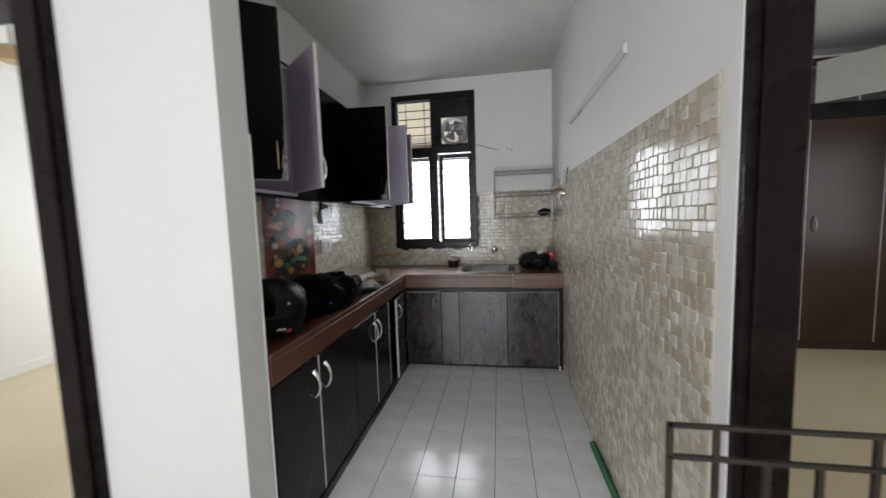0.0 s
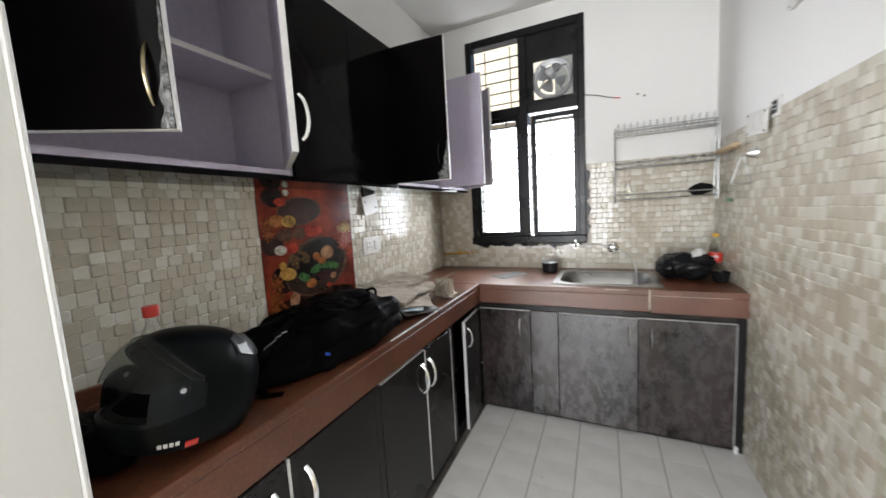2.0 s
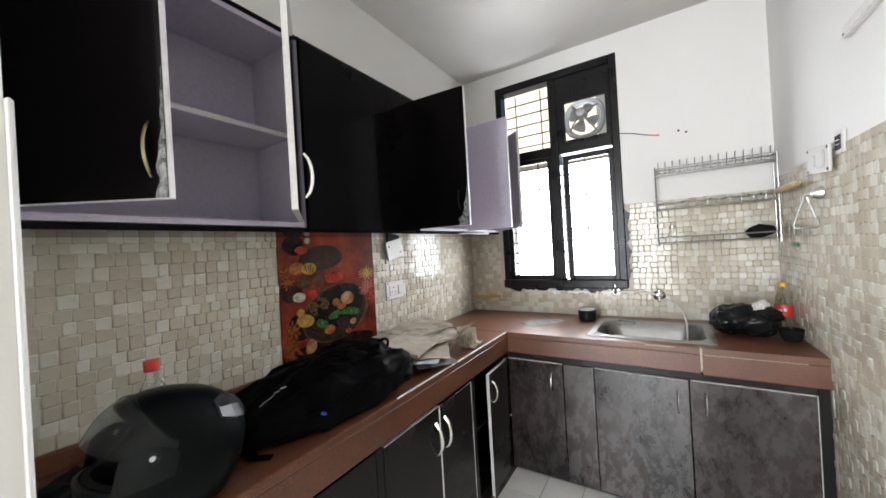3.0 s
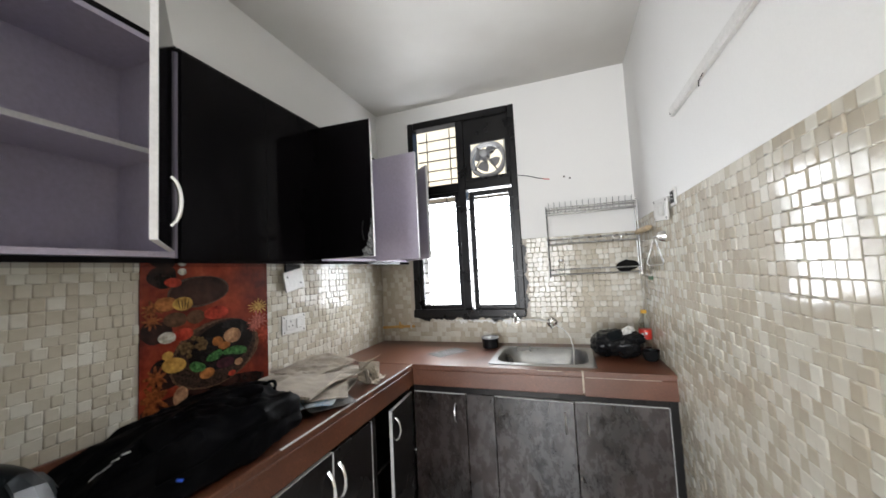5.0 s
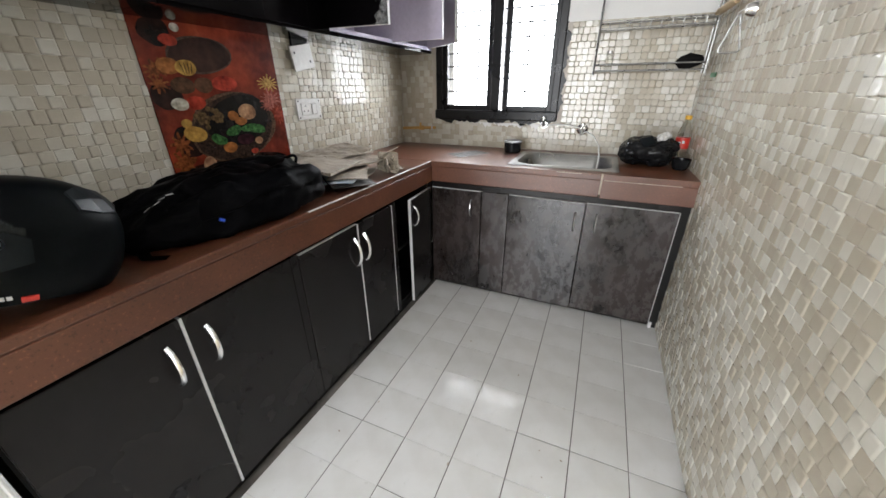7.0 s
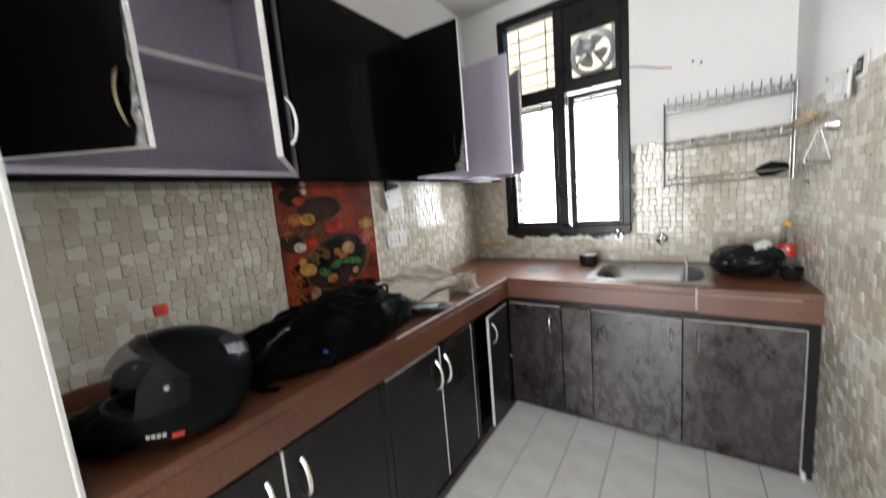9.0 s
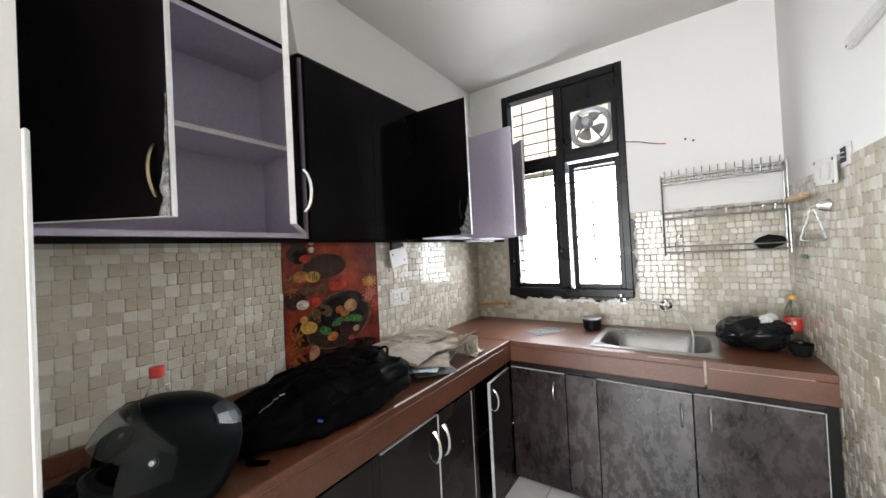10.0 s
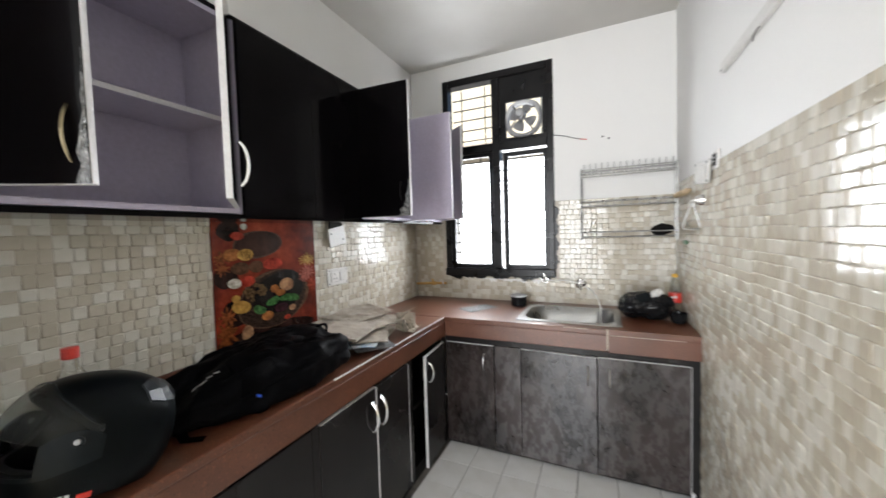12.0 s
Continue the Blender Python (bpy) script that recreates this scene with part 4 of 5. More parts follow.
def lay_tiles():
    random.seed(11)
    # left wall, over the worktop, either side of the printed panel
    part("tile_bed", Box(XL, XL + 0.003, 0.752, YB - 0.001, CT, 1.75), M["grout"], wall_left)
    mosaic(wall_left, (XL + 0.003, 0.755, CT + 0.058), (0, 1, 0), (1, 0, 0), 2.61, 0.66, lambda u, v: v < 0.62 and u < 1.5, [(0.772, 1.362, 0, 1.0)])
    mosaic(wall_left, (XL + 0.003, 2.165, CT + 0.001), (0, 1, 0), (1, 0, 0), 1.2, 0.056, lambda u, v: False)
    # back wall, round the window
    part("tile_bed", Box(XL + 0.004, WX0 - 0.002, YB - 0.003, YB, CT, 1.665), M["grout"], wall_back)
    part("tile_bed", Box(WX0 - 0.002, WX1 + 0.004, YB - 0.003, YB, CT, WZ0 - 0.012), M["grout"], wall_back)
    part("tile_bed", Box(WX1 + 0.004, XR - 0.001, YB - 0.003, YB, CT, 1.665), M["grout"], wall_back)
    mosaic(wall_back, (XL + 0.008, YB - 0.003, CT + 0.002), (1, 0, 0), (0, -1, 0), XR - XL - 0.01, 0.783, lambda u, v: u > 1.25 and v > 0.05,
           [(WX0 - XL - 0.03, WX1 - XL + 0.01, WZ0 - CT - 0.025, 2)])
    # right wall, from the floor
    part("tile_bed", Box(XR - 0.003, XR, 0.575, YB - 0.004, 0.0, 1.728), M["grout"], wall_right)
    mosaic(wall_right, (XR - 0.003, 0.578, 0.002), (0, 1, 0), (-1, 0, 0), 2.785, 1.726, lambda u, v: u > 0.75 and 0.55 < v < 1.72)
    # floor
    random.seed(5)
    p, q, g = 0.208, 0.2045, 0.0034
    cuts = [mesh_of("floor_tile", Box(-p / 2 + g / 2, p / 2 - g / 2, -q / 2 + a, q / 2 - 0.0002, -0.004, 0.0, 0.0008), M["floor_tile"]) for a in (0.0002, 0.0005, 0.0012, 0.0032)]
    for i in range(-4, 3):
        for j in range(-6, 5):
            x, y = -0.028 + (i + 0.5) * p, 1.715 + (j + 0.5) * q
            ob = new("floor_tile", random.choice(cuts))
            ob.matrix_basis = pose(x, y, random.uniform(-0.0004, 0.0004), random.uniform(-0.015, 0.015), random.uniform(-0.015, 0.015), 0)
            adopt(ob, floor)
    # crumbs on the floor
    bm = bmesh.new()
    for x, y in ((0.071, 1.67), (0.153, 1.66), (-0.239, 1.479), (0.095, 1.568), (-0.09, 2.03), (-0.391, 2.179), (-0.71, 1.43), (-0.64, 1.62)):
        bmesh.ops.create_icosphere(bm, subdivisions=1, radius=random.uniform(0.003, 0.006), matrix=Matrix.Translation((x, y, 0.0015)) @ Matrix.Rotation(random.uniform(0, 3), 4, "Z") @ Matrix.Diagonal((1.4, 0.8, 0.35, 1)))
    whole("floor_crumbs", bm, M["putty"], "small brown crumbs scattered on the white floor", "crumbs", "stuff")

# ---- fittings on the walls ----
random.seed(21)


def flat_blob(cy_, cz_, ry, rz, x, tilt=0.0, n=22, wob=0.03, seed=0, petals=0):
    """A printed shape on the left wall: an uneven oval or a petalled flower, a hair proud of the panel, kept within it."""
    bm = bmesh.new()
    rnd = random.Random(seed)
    ph = [rnd.uniform(0, 6.28) for _ in range(3)]
    n = petals * 4 if petals else n
    ca, sa = math.cos(radians(tilt)), math.sin(radians(tilt))
    vs = []
    for k in range(n):
        q = 2 * math.pi * k / n
        s = 1 + wob * (math.sin(2 * q + ph[0]) + 0.6 * math.sin(3 * q + ph[1]) + 0.4 * math.sin(5 * q + ph[2]))
        if petals:
            s *= rnd.uniform(0.8, 1.05) if k % 4 in (1, 2) else rnd.uniform(0.4, 0.62)
        a, b = ry * s * math.cos(q), rz * s * math.sin(q)
        vs.append(bm.verts.new((x, max(PY0 + 0.003, min(2.114, cy_ + a * ca - b * sa)), max(PZ0 + 0.003, cz_ + a * sa + b * ca))))
    bm.faces.new(vs)
    ext = bmesh.ops.extrude_face_region(bm, geom=bm.faces[:])
    bmesh.ops.translate(bm, verts=[v for v in ext["geom"] if isinstance(v, bmesh.types.BMVert)], vec=(0.0002, 0, 0))
    return bm


PY0, PZ0 = 1.526, 0.932  # lower near corner of the printed panel
panel = thing("printed_tile_panel", (XL, 1.82, PZ0), "glossy tile panel printed with baskets of fruit and vegetables", "tile panel")
part("panel", Box(XL + 0.003, XL + 0.0085, PY0, 2.117, PZ0, 1.6, 0.0015), M["poster"], panel)
PRINT_LIFT = [0.0]


def printed(what, c1, c2, shapes, grain=40.0, petals=0, wob=0.03):
    """One colour of the print: ovals (along, up, half width, half height, tilt) from the panel's lower corner."""
    mat = paint("print_" + what, [c * 0.7 for c in c1], [min(0.8, c * 1.45) for c in c2], 0.22, grain, grain * 2.5, 0.0, spec=0.25, low=0.5)
    for k, (a, b, ra, rb, tl) in enumerate(shapes):
        PRINT_LIFT[0] += 0.00005
        part("printed_" + what, flat_blob(PY0 + a, PZ0 + b, ra, rb, XL + 0.0087 + PRINT_LIFT[0], tl, wob=wob, seed=k + len(what), petals=petals), mat, panel)


printed("shadow", (0.01, 0.005, 0.004), (0.03, 0.012, 0.009), [(0.079, 0.551, 0.059, 0.042, 0), (0.056, 0.338, 0.055, 0.047, 0), (0.271, 0.028, 0.265, 0.067, 0), (0.091, 0.169, 0.053, 0.064, 20)], 14, wob=0.08)
printed("leaves", (0.06, 0.014, 0.006), (0.26, 0.075, 0.02), [(0.047, 0.432, 0.055, 0.034, 20), (0.042, 0.381, 0.04, 0.037, 0), (0.05, 0.085, 0.055, 0.09, 0), (0.056, 0.165, 0.045, 0.05, 0), (0.035, 0.024, 0.036, 0.031, 0), (0.127, 0.024, 0.04, 0.03, 0)], 55, 9)
printed("brown", (0.045, 0.018, 0.01), (0.11, 0.05, 0.025), [(0.127, 0.377, 0.047, 0.029, 0), (0.21, 0.378, 0.04, 0.028, 0)], 30)
printed("pan_rim", (0.06, 0.032, 0.024), (0.1, 0.055, 0.04), [(0.23, 0.486, 0.132, 0.068, 5)], 60)
printed("pan", (0.02, 0.01, 0.008), (0.05, 0.02, 0.014), [(0.23, 0.486, 0.125, 0.062, 5)], 9)
printed("wicker_rim", (0.025, 0.014, 0.009), (0.13, 0.07, 0.04), [(0.313, 0.208, 0.217, 0.142, 12)], 120)
printed("wicker", (0.012, 0.008, 0.006), (0.045, 0.024, 0.016), [(0.313, 0.207, 0.207, 0.133, 12)], 90)
printed("hollow", (0.005, 0.004, 0.004), (0.012, 0.009, 0.008), [(0.335, 0.235, 0.165, 0.1, 12)], 20)
grapes_ = random.Random(8)
printed("grape", (0.05, 0.028, 0.012), (0.14, 0.085, 0.035), [(0.205 + grapes_.gauss(0, 0.035), 0.25 + grapes_.gauss(0, 0.013), 0.011, 0.01, 0) for _ in range(26)], 90)
printed("orange", (0.2, 0.06, 0.015), (0.38, 0.14, 0.035), [(0.091, 0.443, 0.043, 0.027, 0), (0.338, 0.232, 0.03, 0.018, 0), (0.257, 0.128, 0.033, 0.023, 0), (0.306, 0.256, 0.026, 0.021, 0)], 26)
printed("yellow", (0.3, 0.14, 0.025), (0.5, 0.29, 0.06), [(0.155, 0.439, 0.042, 0.027, 0), (0.121, 0.198, 0.046, 0.031, -10), (0.097, 0.24, 0.02, 0.018, 0)], 24)
printed("stripe", (0.05, 0.03, 0.01), (0.1, 0.06, 0.02), [(0.14 + 0.012 * k, 0.437, 0.0022, 0.021, 12 - 8 * k) for k in range(4)], 24)
printed("red", (0.28, 0.022, 0.012), (0.45, 0.05, 0.025), [(0.302, 0.385, 0.057, 0.03, 0), (0.158, 0.314, 0.038, 0.026, 0), (0.117, 0.528, 0.034, 0.019, 0), (0.376, 0.096, 0.02, 0.012, 0)], 22)
printed("peach", (0.28, 0.13, 0.07), (0.48, 0.27, 0.14), [(0.38, 0.269, 0.046, 0.033, 0), (0.411, 0.14, 0.022, 0.016, 0), (0.145, 0.069, 0.028, 0.039, -15)], 24)
printed("green", (0.012, 0.05, 0.015), (0.06, 0.17, 0.045), [(0.403, 0.195, 0.062, 0.019, -8), (0.292, 0.195, 0.043, 0.018, 15), (0.214, 0.166, 0.034, 0.022, -20), (0.357, 0.198, 0.027, 0.014, 0)], 60, wob=0.09)
printed("cream", (0.35, 0.3, 0.22), (0.56, 0.52, 0.44), [(0.094, 0.311, 0.034, 0.022, 0), (0.152, 0.571, 0.018, 0.014, 0)], 30)
printed("plum", (0.02, 0.006, 0.01), (0.05, 0.012, 0.02), [(0.343, 0.153, 0.044, 0.024, 0)], 20)
printed("gold_flower", (0.36, 0.16, 0.03), (0.52, 0.3, 0.08), [(0.526, 0.388, 0.062, 0.038, 0)], 60, 14)
printed("pink_flower", (0.26, 0.05, 0.035), (0.42, 0.13, 0.09), [(0.524, 0.318, 0.068, 0.046, 0), (0.5, 0.29, 0.04, 0.03, 0)], 60, 12)
printed("red_flower", (0.24, 0.03, 0.015), (0.36, 0.06, 0.03), [(0.558, 0.249, 0.034, 0.05, 0)], 60, 10)

# switch and socket plates on the left wall
XT = XL + 0.008
socket = thing("socket_plate", (XT, 2.3, 1.19), "white switch and socket plate on the mosaic", "socket")
part("plate", Box(XT, XT + 0.008, 2.208, 2.39, 1.14, 1.246, 0.003, 2), M["plastic_white"], socket)
part("module", Box(XT + 0.0082, XT + 0.013, 2.235, 2.3, 1.162, 1.224, 0.002), M["plastic_white"], socket)
part("rocker", Box(XT + 0.0082, XT + 0.015, 2.312, 2.352, 1.164, 1.222, 0.004), M["plastic_white"], socket)
for dy, dz in ((0.0, 0.018), (-0.014, -0.008), (0.014, -0.008)):
    part("socket_hole", Lathe([(0.0, 0.0136), (0.0042, 0.0136), (0.0042, 0.0131)], (XT, 2.267 + dy, 1.192 + dz), 10, "X"), M["hole"], socket)
for dy in (2.222, 2.377):
    for dz in (1.152, 1.234):
        part("screw", Lathe([(0.004, 0.0081), (0.004, 0.0092), (0.0, 0.0094)], (XT, dy, dz), 10, "X"), M["hole"], socket)
blank = thing("blank_plate", (XT, 2.29, 1.44), "white blank switch plate hanging askew over its box", "switch plate")
bm = turned(Box(0.014, 0.021, -0.075, 0.075, -0.058, 0.058, 0.003, 2), Matrix.Translation((XT, 2.293, 1.444)) @ Matrix.Rotation(radians(11), 4, "X"))
part("plate", bm, M["plastic_white"], blank)
for dy, dz in ((-0.05, 0.026), (0.048, -0.026)):
    part("screw_hole", turned(Lathe([(0.0, 0.0214), (0.006, 0.0214), (0.006, 0.0208)], (0, dy, dz), 12, "X"), Matrix.Translation((XT, 2.293, 1.444)) @ Matrix.Rotation(radians(11), 4, "X")), M["hole"], blank)
part("back_box", Box(XT + 0.0005, XT + 0.013, 2.24, 2.35, 1.4, 1.53), M["hole"], blank, "dark open wall box")

# switch box on the right wall
XW = XR - 0.009
sw = thing("switch_plate", (XW, 2.69, 1.7), "white switch plate pulled away from its wall box", "switch plate")
mt = Matrix.Translation((XW - 0.012, 2.628, 1.699)) @ Matrix.Rotation(radians(4.5), 4, "X") @ Matrix.Rotation(radians(2.5), 4, "Z")
part("plate", turned(Box(-0.009, 0.0, -0.1, 0.1, -0.053, 0.053, 0.003, 2), mt), M["plastic_white"], sw)
part("rocker", turned(Box(-0.017, -0.0092, -0.065, 0.0, -0.034, 0.034, 0.004), mt), M["plastic_white"], sw)
part("rocker", turned(Box(-0.0165, -0.0092, 0.004, 0.03, -0.026, 0.02, 0.004), mt), M["plastic_white"], sw)
for dy, dz in ((-0.088, -0.042), (-0.088, 0.042), (0.088, -0.042), (0.088, 0.042)):
    part("screw", turned(Lathe([(0.006, -0.0092), (0.006, -0.0105), (0.0, -0.0107)], (0, dy, dz), 10, "X"), mt), M["hole"], sw)
part("wall_box", Box(XR - 0.01, XR - 0.001, 2.45, 2.525, 1.695, 1.775, 0.002), M["plastic_white"], sw)
part("wall_box_hole", Box(XR - 0.011, XR - 0.0095, 2.468, 2.52, 1.708, 1.762), M["hole"], sw, "dark open wall box")
for k in range(2):
    part("wire", Tube([(XR - 0.013, 2.48, 1.742 - 0.016 * k), (XR - 0.016, 2.505, 1.744 - 0.016 * k), (XR - 0.012, 2.53, 1.74 - 0.016 * k)], 0.002, 5), M["white_hose"], sw)

# towel ring on the right wall
ring_ = thing("towel_ring", (XW, 2.68, 1.57), "chrome triangular towel ring on the tiled wall", "towel ring")
part("flange", Lathe([(0.0, -0.03), (0.018, -0.03), (0.026, -0.012), (0.028, 0.001)], (XW, 2.68, 1.571), 20, "X"), M["chrome"], ring_, smooth=True)
part("arm", Tube([(XW - 0.028, 2.68, 1.571), (XW - 0.033, 2.715, 1.57), (XW - 0.033, 2.752, 1.567)], 0.0065), M["chrome"], ring_, smooth=True)
part("triangle", Tube([(0.537, 2.749, 1.569), (0.531, 2.751, 1.565), (0.498, 2.768, 1.442), (0.5, 2.769, 1.431), (0.507, 2.767, 1.428), (0.56, 2.74, 1.427), (0.566, 2.738, 1.431), (0.565, 2.738, 1.442)], 0.0038, 8, True), M["rack_wire"], ring_, "plain steel triangle", True)
whole("green_sticker", Box(XW - 0.003, XW + 0.001, 3.0, 3.1, 1.338, 1.36, 0.001), M["green"], "small green label stuck on the tiled wall", "sticker")

# empty tube light batten
tl_ = thing("light_batten", (XR, 1.8, 2.06), "empty white tube light batten on the wall", "light fitting")
part("batten", Box(XR - 0.018, XR - 0.001, 1.235, 2.385, 2.066, 2.108, 0.003, 2), M["plastic_white"], tl_)
part("cover_lip", Box(XR - 0.021, XR - 0.0182, 1.237, 2.383, 2.072, 2.102, 0.001), M["plastic_white"], tl_)
part("wire_end", Tube([(XR - 0.014, 2.02, 2.067), (XR - 0.026, 2.03, 2.045), (XR - 0.02, 2.05, 2.036)], 0.0018, 6), M["hole"], tl_, "loose dark wire end")
part("screw", Lathe([(0.004, -0.0205), (0.004, -0.022), (0.0, -0.0222)], (XR, 2.37, 2.075), 10, "X"), M["hole"], tl_)

# wire rack on the back wall
rack = thing("wire_rack", (0.27, YB, 1.39), "three-tier chrome wire dish rack screwed to the wall", "rack")
RX0, RX1, RY0, RY1 = -0.018, 0.564, 3.275, 3.352
ws = M["rack_wire"]
for x in (RX0, RX1):
    for y in (RY0, RY1):
        part("upright", Tube([(x, y, 1.365), (x, y, 1.875)], 0.0042, 6), ws, rack)
for z0, z1 in ((1.385, 1.42), (1.605, 1.64), (1.825, 1.862)):
    for z in (z0, z1):
        loop = rounded(RX0, RX1, RY0, RY1, 0.012, z, 3)
        part("tray_rim", Tube(loop, 0.0042, 6, True), ws, rack)
    for y in (3.295, 3.315, 3.335) if z0 > 1.8 else (3.313,):
        part("long_wire", Tube([(RX0, y, z0), (RX1, y, z0)], 0.003, 6), ws, rack)
    if z0 > 1.8:
        part("long_wire", Tube([(RX0, RY0, (z0 + z1) / 2), (RX1, RY0, (z0 + z1) / 2)], 0.003, 6), ws, rack)
    n = 22
    for k in range(1, n):
        x = RX0 + (RX1 - RX0) * k / n
        if z0 > 1.8 or k % 2 == 0:
            part("tray_wire", Tube([(x, RY0, z1 if z0 > 1.5 else z0), (x, RY0, z0), (x, RY1, z0), (x, RY1, z0 + 0.02)], 0.0022, 5), ws, rack)
for k in range(15):
    x = RX0 + 0.02 + (RX1 - RX0 - 0.04) * k / 14
    part("plate_hook", Tube([(x, RY0 + 0.03, 1.83), (x, RY0 + 0.03, 1.885), (x, RY0 + 0.026, 1.9), (x, RY0 + 0.016, 1.905)], 0.0026, 5), ws, rack)
jar = thing("glass_jar", (0.06, 3.315, 1.387), "small clear glass bottle standing on the wire rack", "bottle")
part("jar_body", Lathe([(0.018, 0), (0.02, 0.004), (0.02, 0.06), (0.012, 0.075), (0.012, 0.09)], (0.06, 3.315, 1.389), 14), M["clear"], jar, smooth=True)
part("lid", Lathe([(0.014, 0.09), (0.014, 0.105), (0.0, 0.106)], (0.06, 3.315, 1.389), 14), M["steel"], jar)


def crumple(centre, half, seed, amp, freq, power=2.5, seg=36, rings=22, flat_bottom=True, lobes=1.0):
    """A soft heap: a rounded block whose skin is pushed about by folds."""
    bm = bmesh.new()
    noise.seed_set(seed + 1)
    bmesh.ops.create_uvsphere(bm, u_segments=seg, v_segments=rings, radius=1.0)
    c = Vector(centre)
    for v in bm.verts:
        d = v.co.normalized()
        s = (abs(d.x) ** power + abs(d.y) ** power + abs(d.z) ** power) ** (-1 / power)
        p = Vector((d.x * s * half[0], d.y * s * half[1], d.z * s * half[2]))
        q = p * freq + Vector((seed * 3.1, 0, 0))
        w = noise.noise(q) + 0.6 * abs(noise.noise(q * 2.3)) + 0.3 * noise.noise(q * 5.1) * lobes
        p += d * amp * w
        if flat_bottom:
            p.z = max(p.z, -half[2])
        v.co = c + p
    return bm


whole("black_cloth", crumple((0.48, 3.315, 1.426), (0.07, 0.03, 0.036), 14, 0.016, 16, 2.0, seg=24, rings=14), M["padding"], "crumpled black cloth lying on the wire rack", "cloth", smooth=True)
pin = thing("rolling_pin", (0.535, 3.0, 1.636), "pale wooden rolling pin lying across the rack", "rolling pin")
part("roller", Lathe([(0.0, 0.0), (0.013, 0.002), (0.016, 0.02), (0.017, 0.15), (0.016, 0.28), (0.013, 0.298), (0, 0.3)], (0.535, 2.86, 1.636), 14, "Y"), M["wood_pale"], pin, smooth=True)
part("handle", Lathe([(0.006, -0.06), (0.01, -0.04), (0.006, 0.0)], (0.535, 2.86, 1.636), 10, "Y"), M["wood_pale"], pin, smooth=True)
part("handle", Lathe([(0.006, 0.3), (0.01, 0.335), (0.006, 0.355)], (0.535, 2.86, 1.636), 10, "Y"), M["wood_pale"], pin, smooth=True)

# loose wire and nails on the back wall
wire = thing("loose_wire", (-0.1, YB, 2.13), "thin dark cable end hanging from the fan", "cable")
part("cable", Tube([(WX1, YB - 0.003, 2.165), (-0.13, YB - 0.006, 2.145), (-0.06, YB - 0.01, 2.118), (0.0, YB - 0.008, 2.103)], 0.0028, 6), M["hole"], wire)
part("bare_end", Tube([(-0.025, YB - 0.0095, 2.108), (0.02, YB - 0.008, 2.1)], 0.0036, 6), M["red"], wire, "red sleeve at the cable end")
for x, z in ((0.125, 2.105), (0.165, 2.088)):
    whole("wall_nail", Lathe([(0.007, -0.012), (0.007, -0.009), (0.003, -0.008), (0.003, 0.002)], (x, YB, z), 8, "Y"), M["iron"], "small dark nail in the white wall", "nail", group="nails over the rack")

# taps and pipes at the sink
tap = thing("wall_tap", (-0.03, YB, 1.03), "chrome wall tap with a round flange and thin white hose", "tap")
part("flange", Lathe([(0.036, 0.0), (0.036, -0.006), (0.028, -0.014), (0.014, -0.018), (0.0, -0.018)], (-0.032, YB - 0.007, 1.035), 22, "Y"), M["chrome"], tap, smooth=True)
part("spout", Tube([(-0.032, YB - 0.02, 1.035), (-0.032, YB - 0.06, 1.036), (-0.032, YB - 0.085, 1.03), (-0.032, YB - 0.095, 1.005)], 0.011, 12), M["chrome"], tap, smooth=True)
part("knob", Lathe([(0.006, 0.0), (0.006, 0.02), (0.017, 0.024), (0.017, 0.036), (0.0, 0.04)], (-0.032, YB - 0.055, 1.042), 12), M["chrome"], tap, smooth=True)
part("hose", Tube([(-0.032, YB - 0.092, 1.01), (0.0, YB - 0.1, 1.03), (0.05, YB - 0.13, 1.005), (0.088, YB - 0.19, 0.96), (0.1, YB - 0.25, 0.91), (0.1, YB - 0.28, 0.86), (0.096, YB - 0.3, 0.8)], 0.0045, 8), M["white_hose"], tap, "thin white plastic hose", True)
valve = thing("angle_valve", (-0.29, YB, 1.07), "chrome angle valve with a white feed pipe", "valve")
part("flange", Lathe([(0.026, 0.0), (0.024, -0.008), (0.0, -0.01)], (-0.29, YB - 0.007, 1.055), 18, "Y"), M["chrome"], valve, smooth=True)
part("body", Tube([(-0.29, YB - 0.012, 1.055), (-0.29, YB - 0.045, 1.056), (-0.29, YB - 0.052, 1.085)], 0.011, 10), M["chrome"], valve, smooth=True)
part("knob", Lathe([(0.006, 0.0), (0.015, 0.004), (0.015, 0.022), (0.0, 0.026)], (-0.29, YB - 0.052, 1.087), 12), M["chrome"], valve, smooth=True)
part("pipe", Tube([(-0.28, YB - 0.045, 1.056), (-0.2, YB - 0.03, 1.062), (-0.12, YB - 0.03, 1.06), (-0.05, YB - 0.04, 1.045)], 0.005, 8), M["white_hose"], valve, "white feed pipe", True)
gas = thing("gas_pipe", (-1.27, YB, 1.0), "ochre painted gas pipe with a valve along the wall", "pipe")
part("pipe", Tube([(XL + 0.009, YB - 0.022, 0.995), (-1.28, YB - 0.024, 1.003), (-1.13, YB - 0.022, 1.008)], 0.011, 10), M["pipe_yellow"], gas, smooth=True)
part("valve", Lathe([(0.016, -0.02), (0.018, -0.01), (0.018, 0.012), (0.014, 0.02)], (-1.25, YB - 0.024, 1.004), 10, "X"), M["pipe_yellow"], gas)
part("lever", Box(-1.258, -1.242, YB - 0.05, YB - 0.044, 1.0, 1.045, 0.002), M["pipe_yellow"], gas)
part("clip", Box(-1.16, -1.15, YB - 0.04, YB - 0.006, 0.992, 1.024, 0.002), M["steel"], gas)

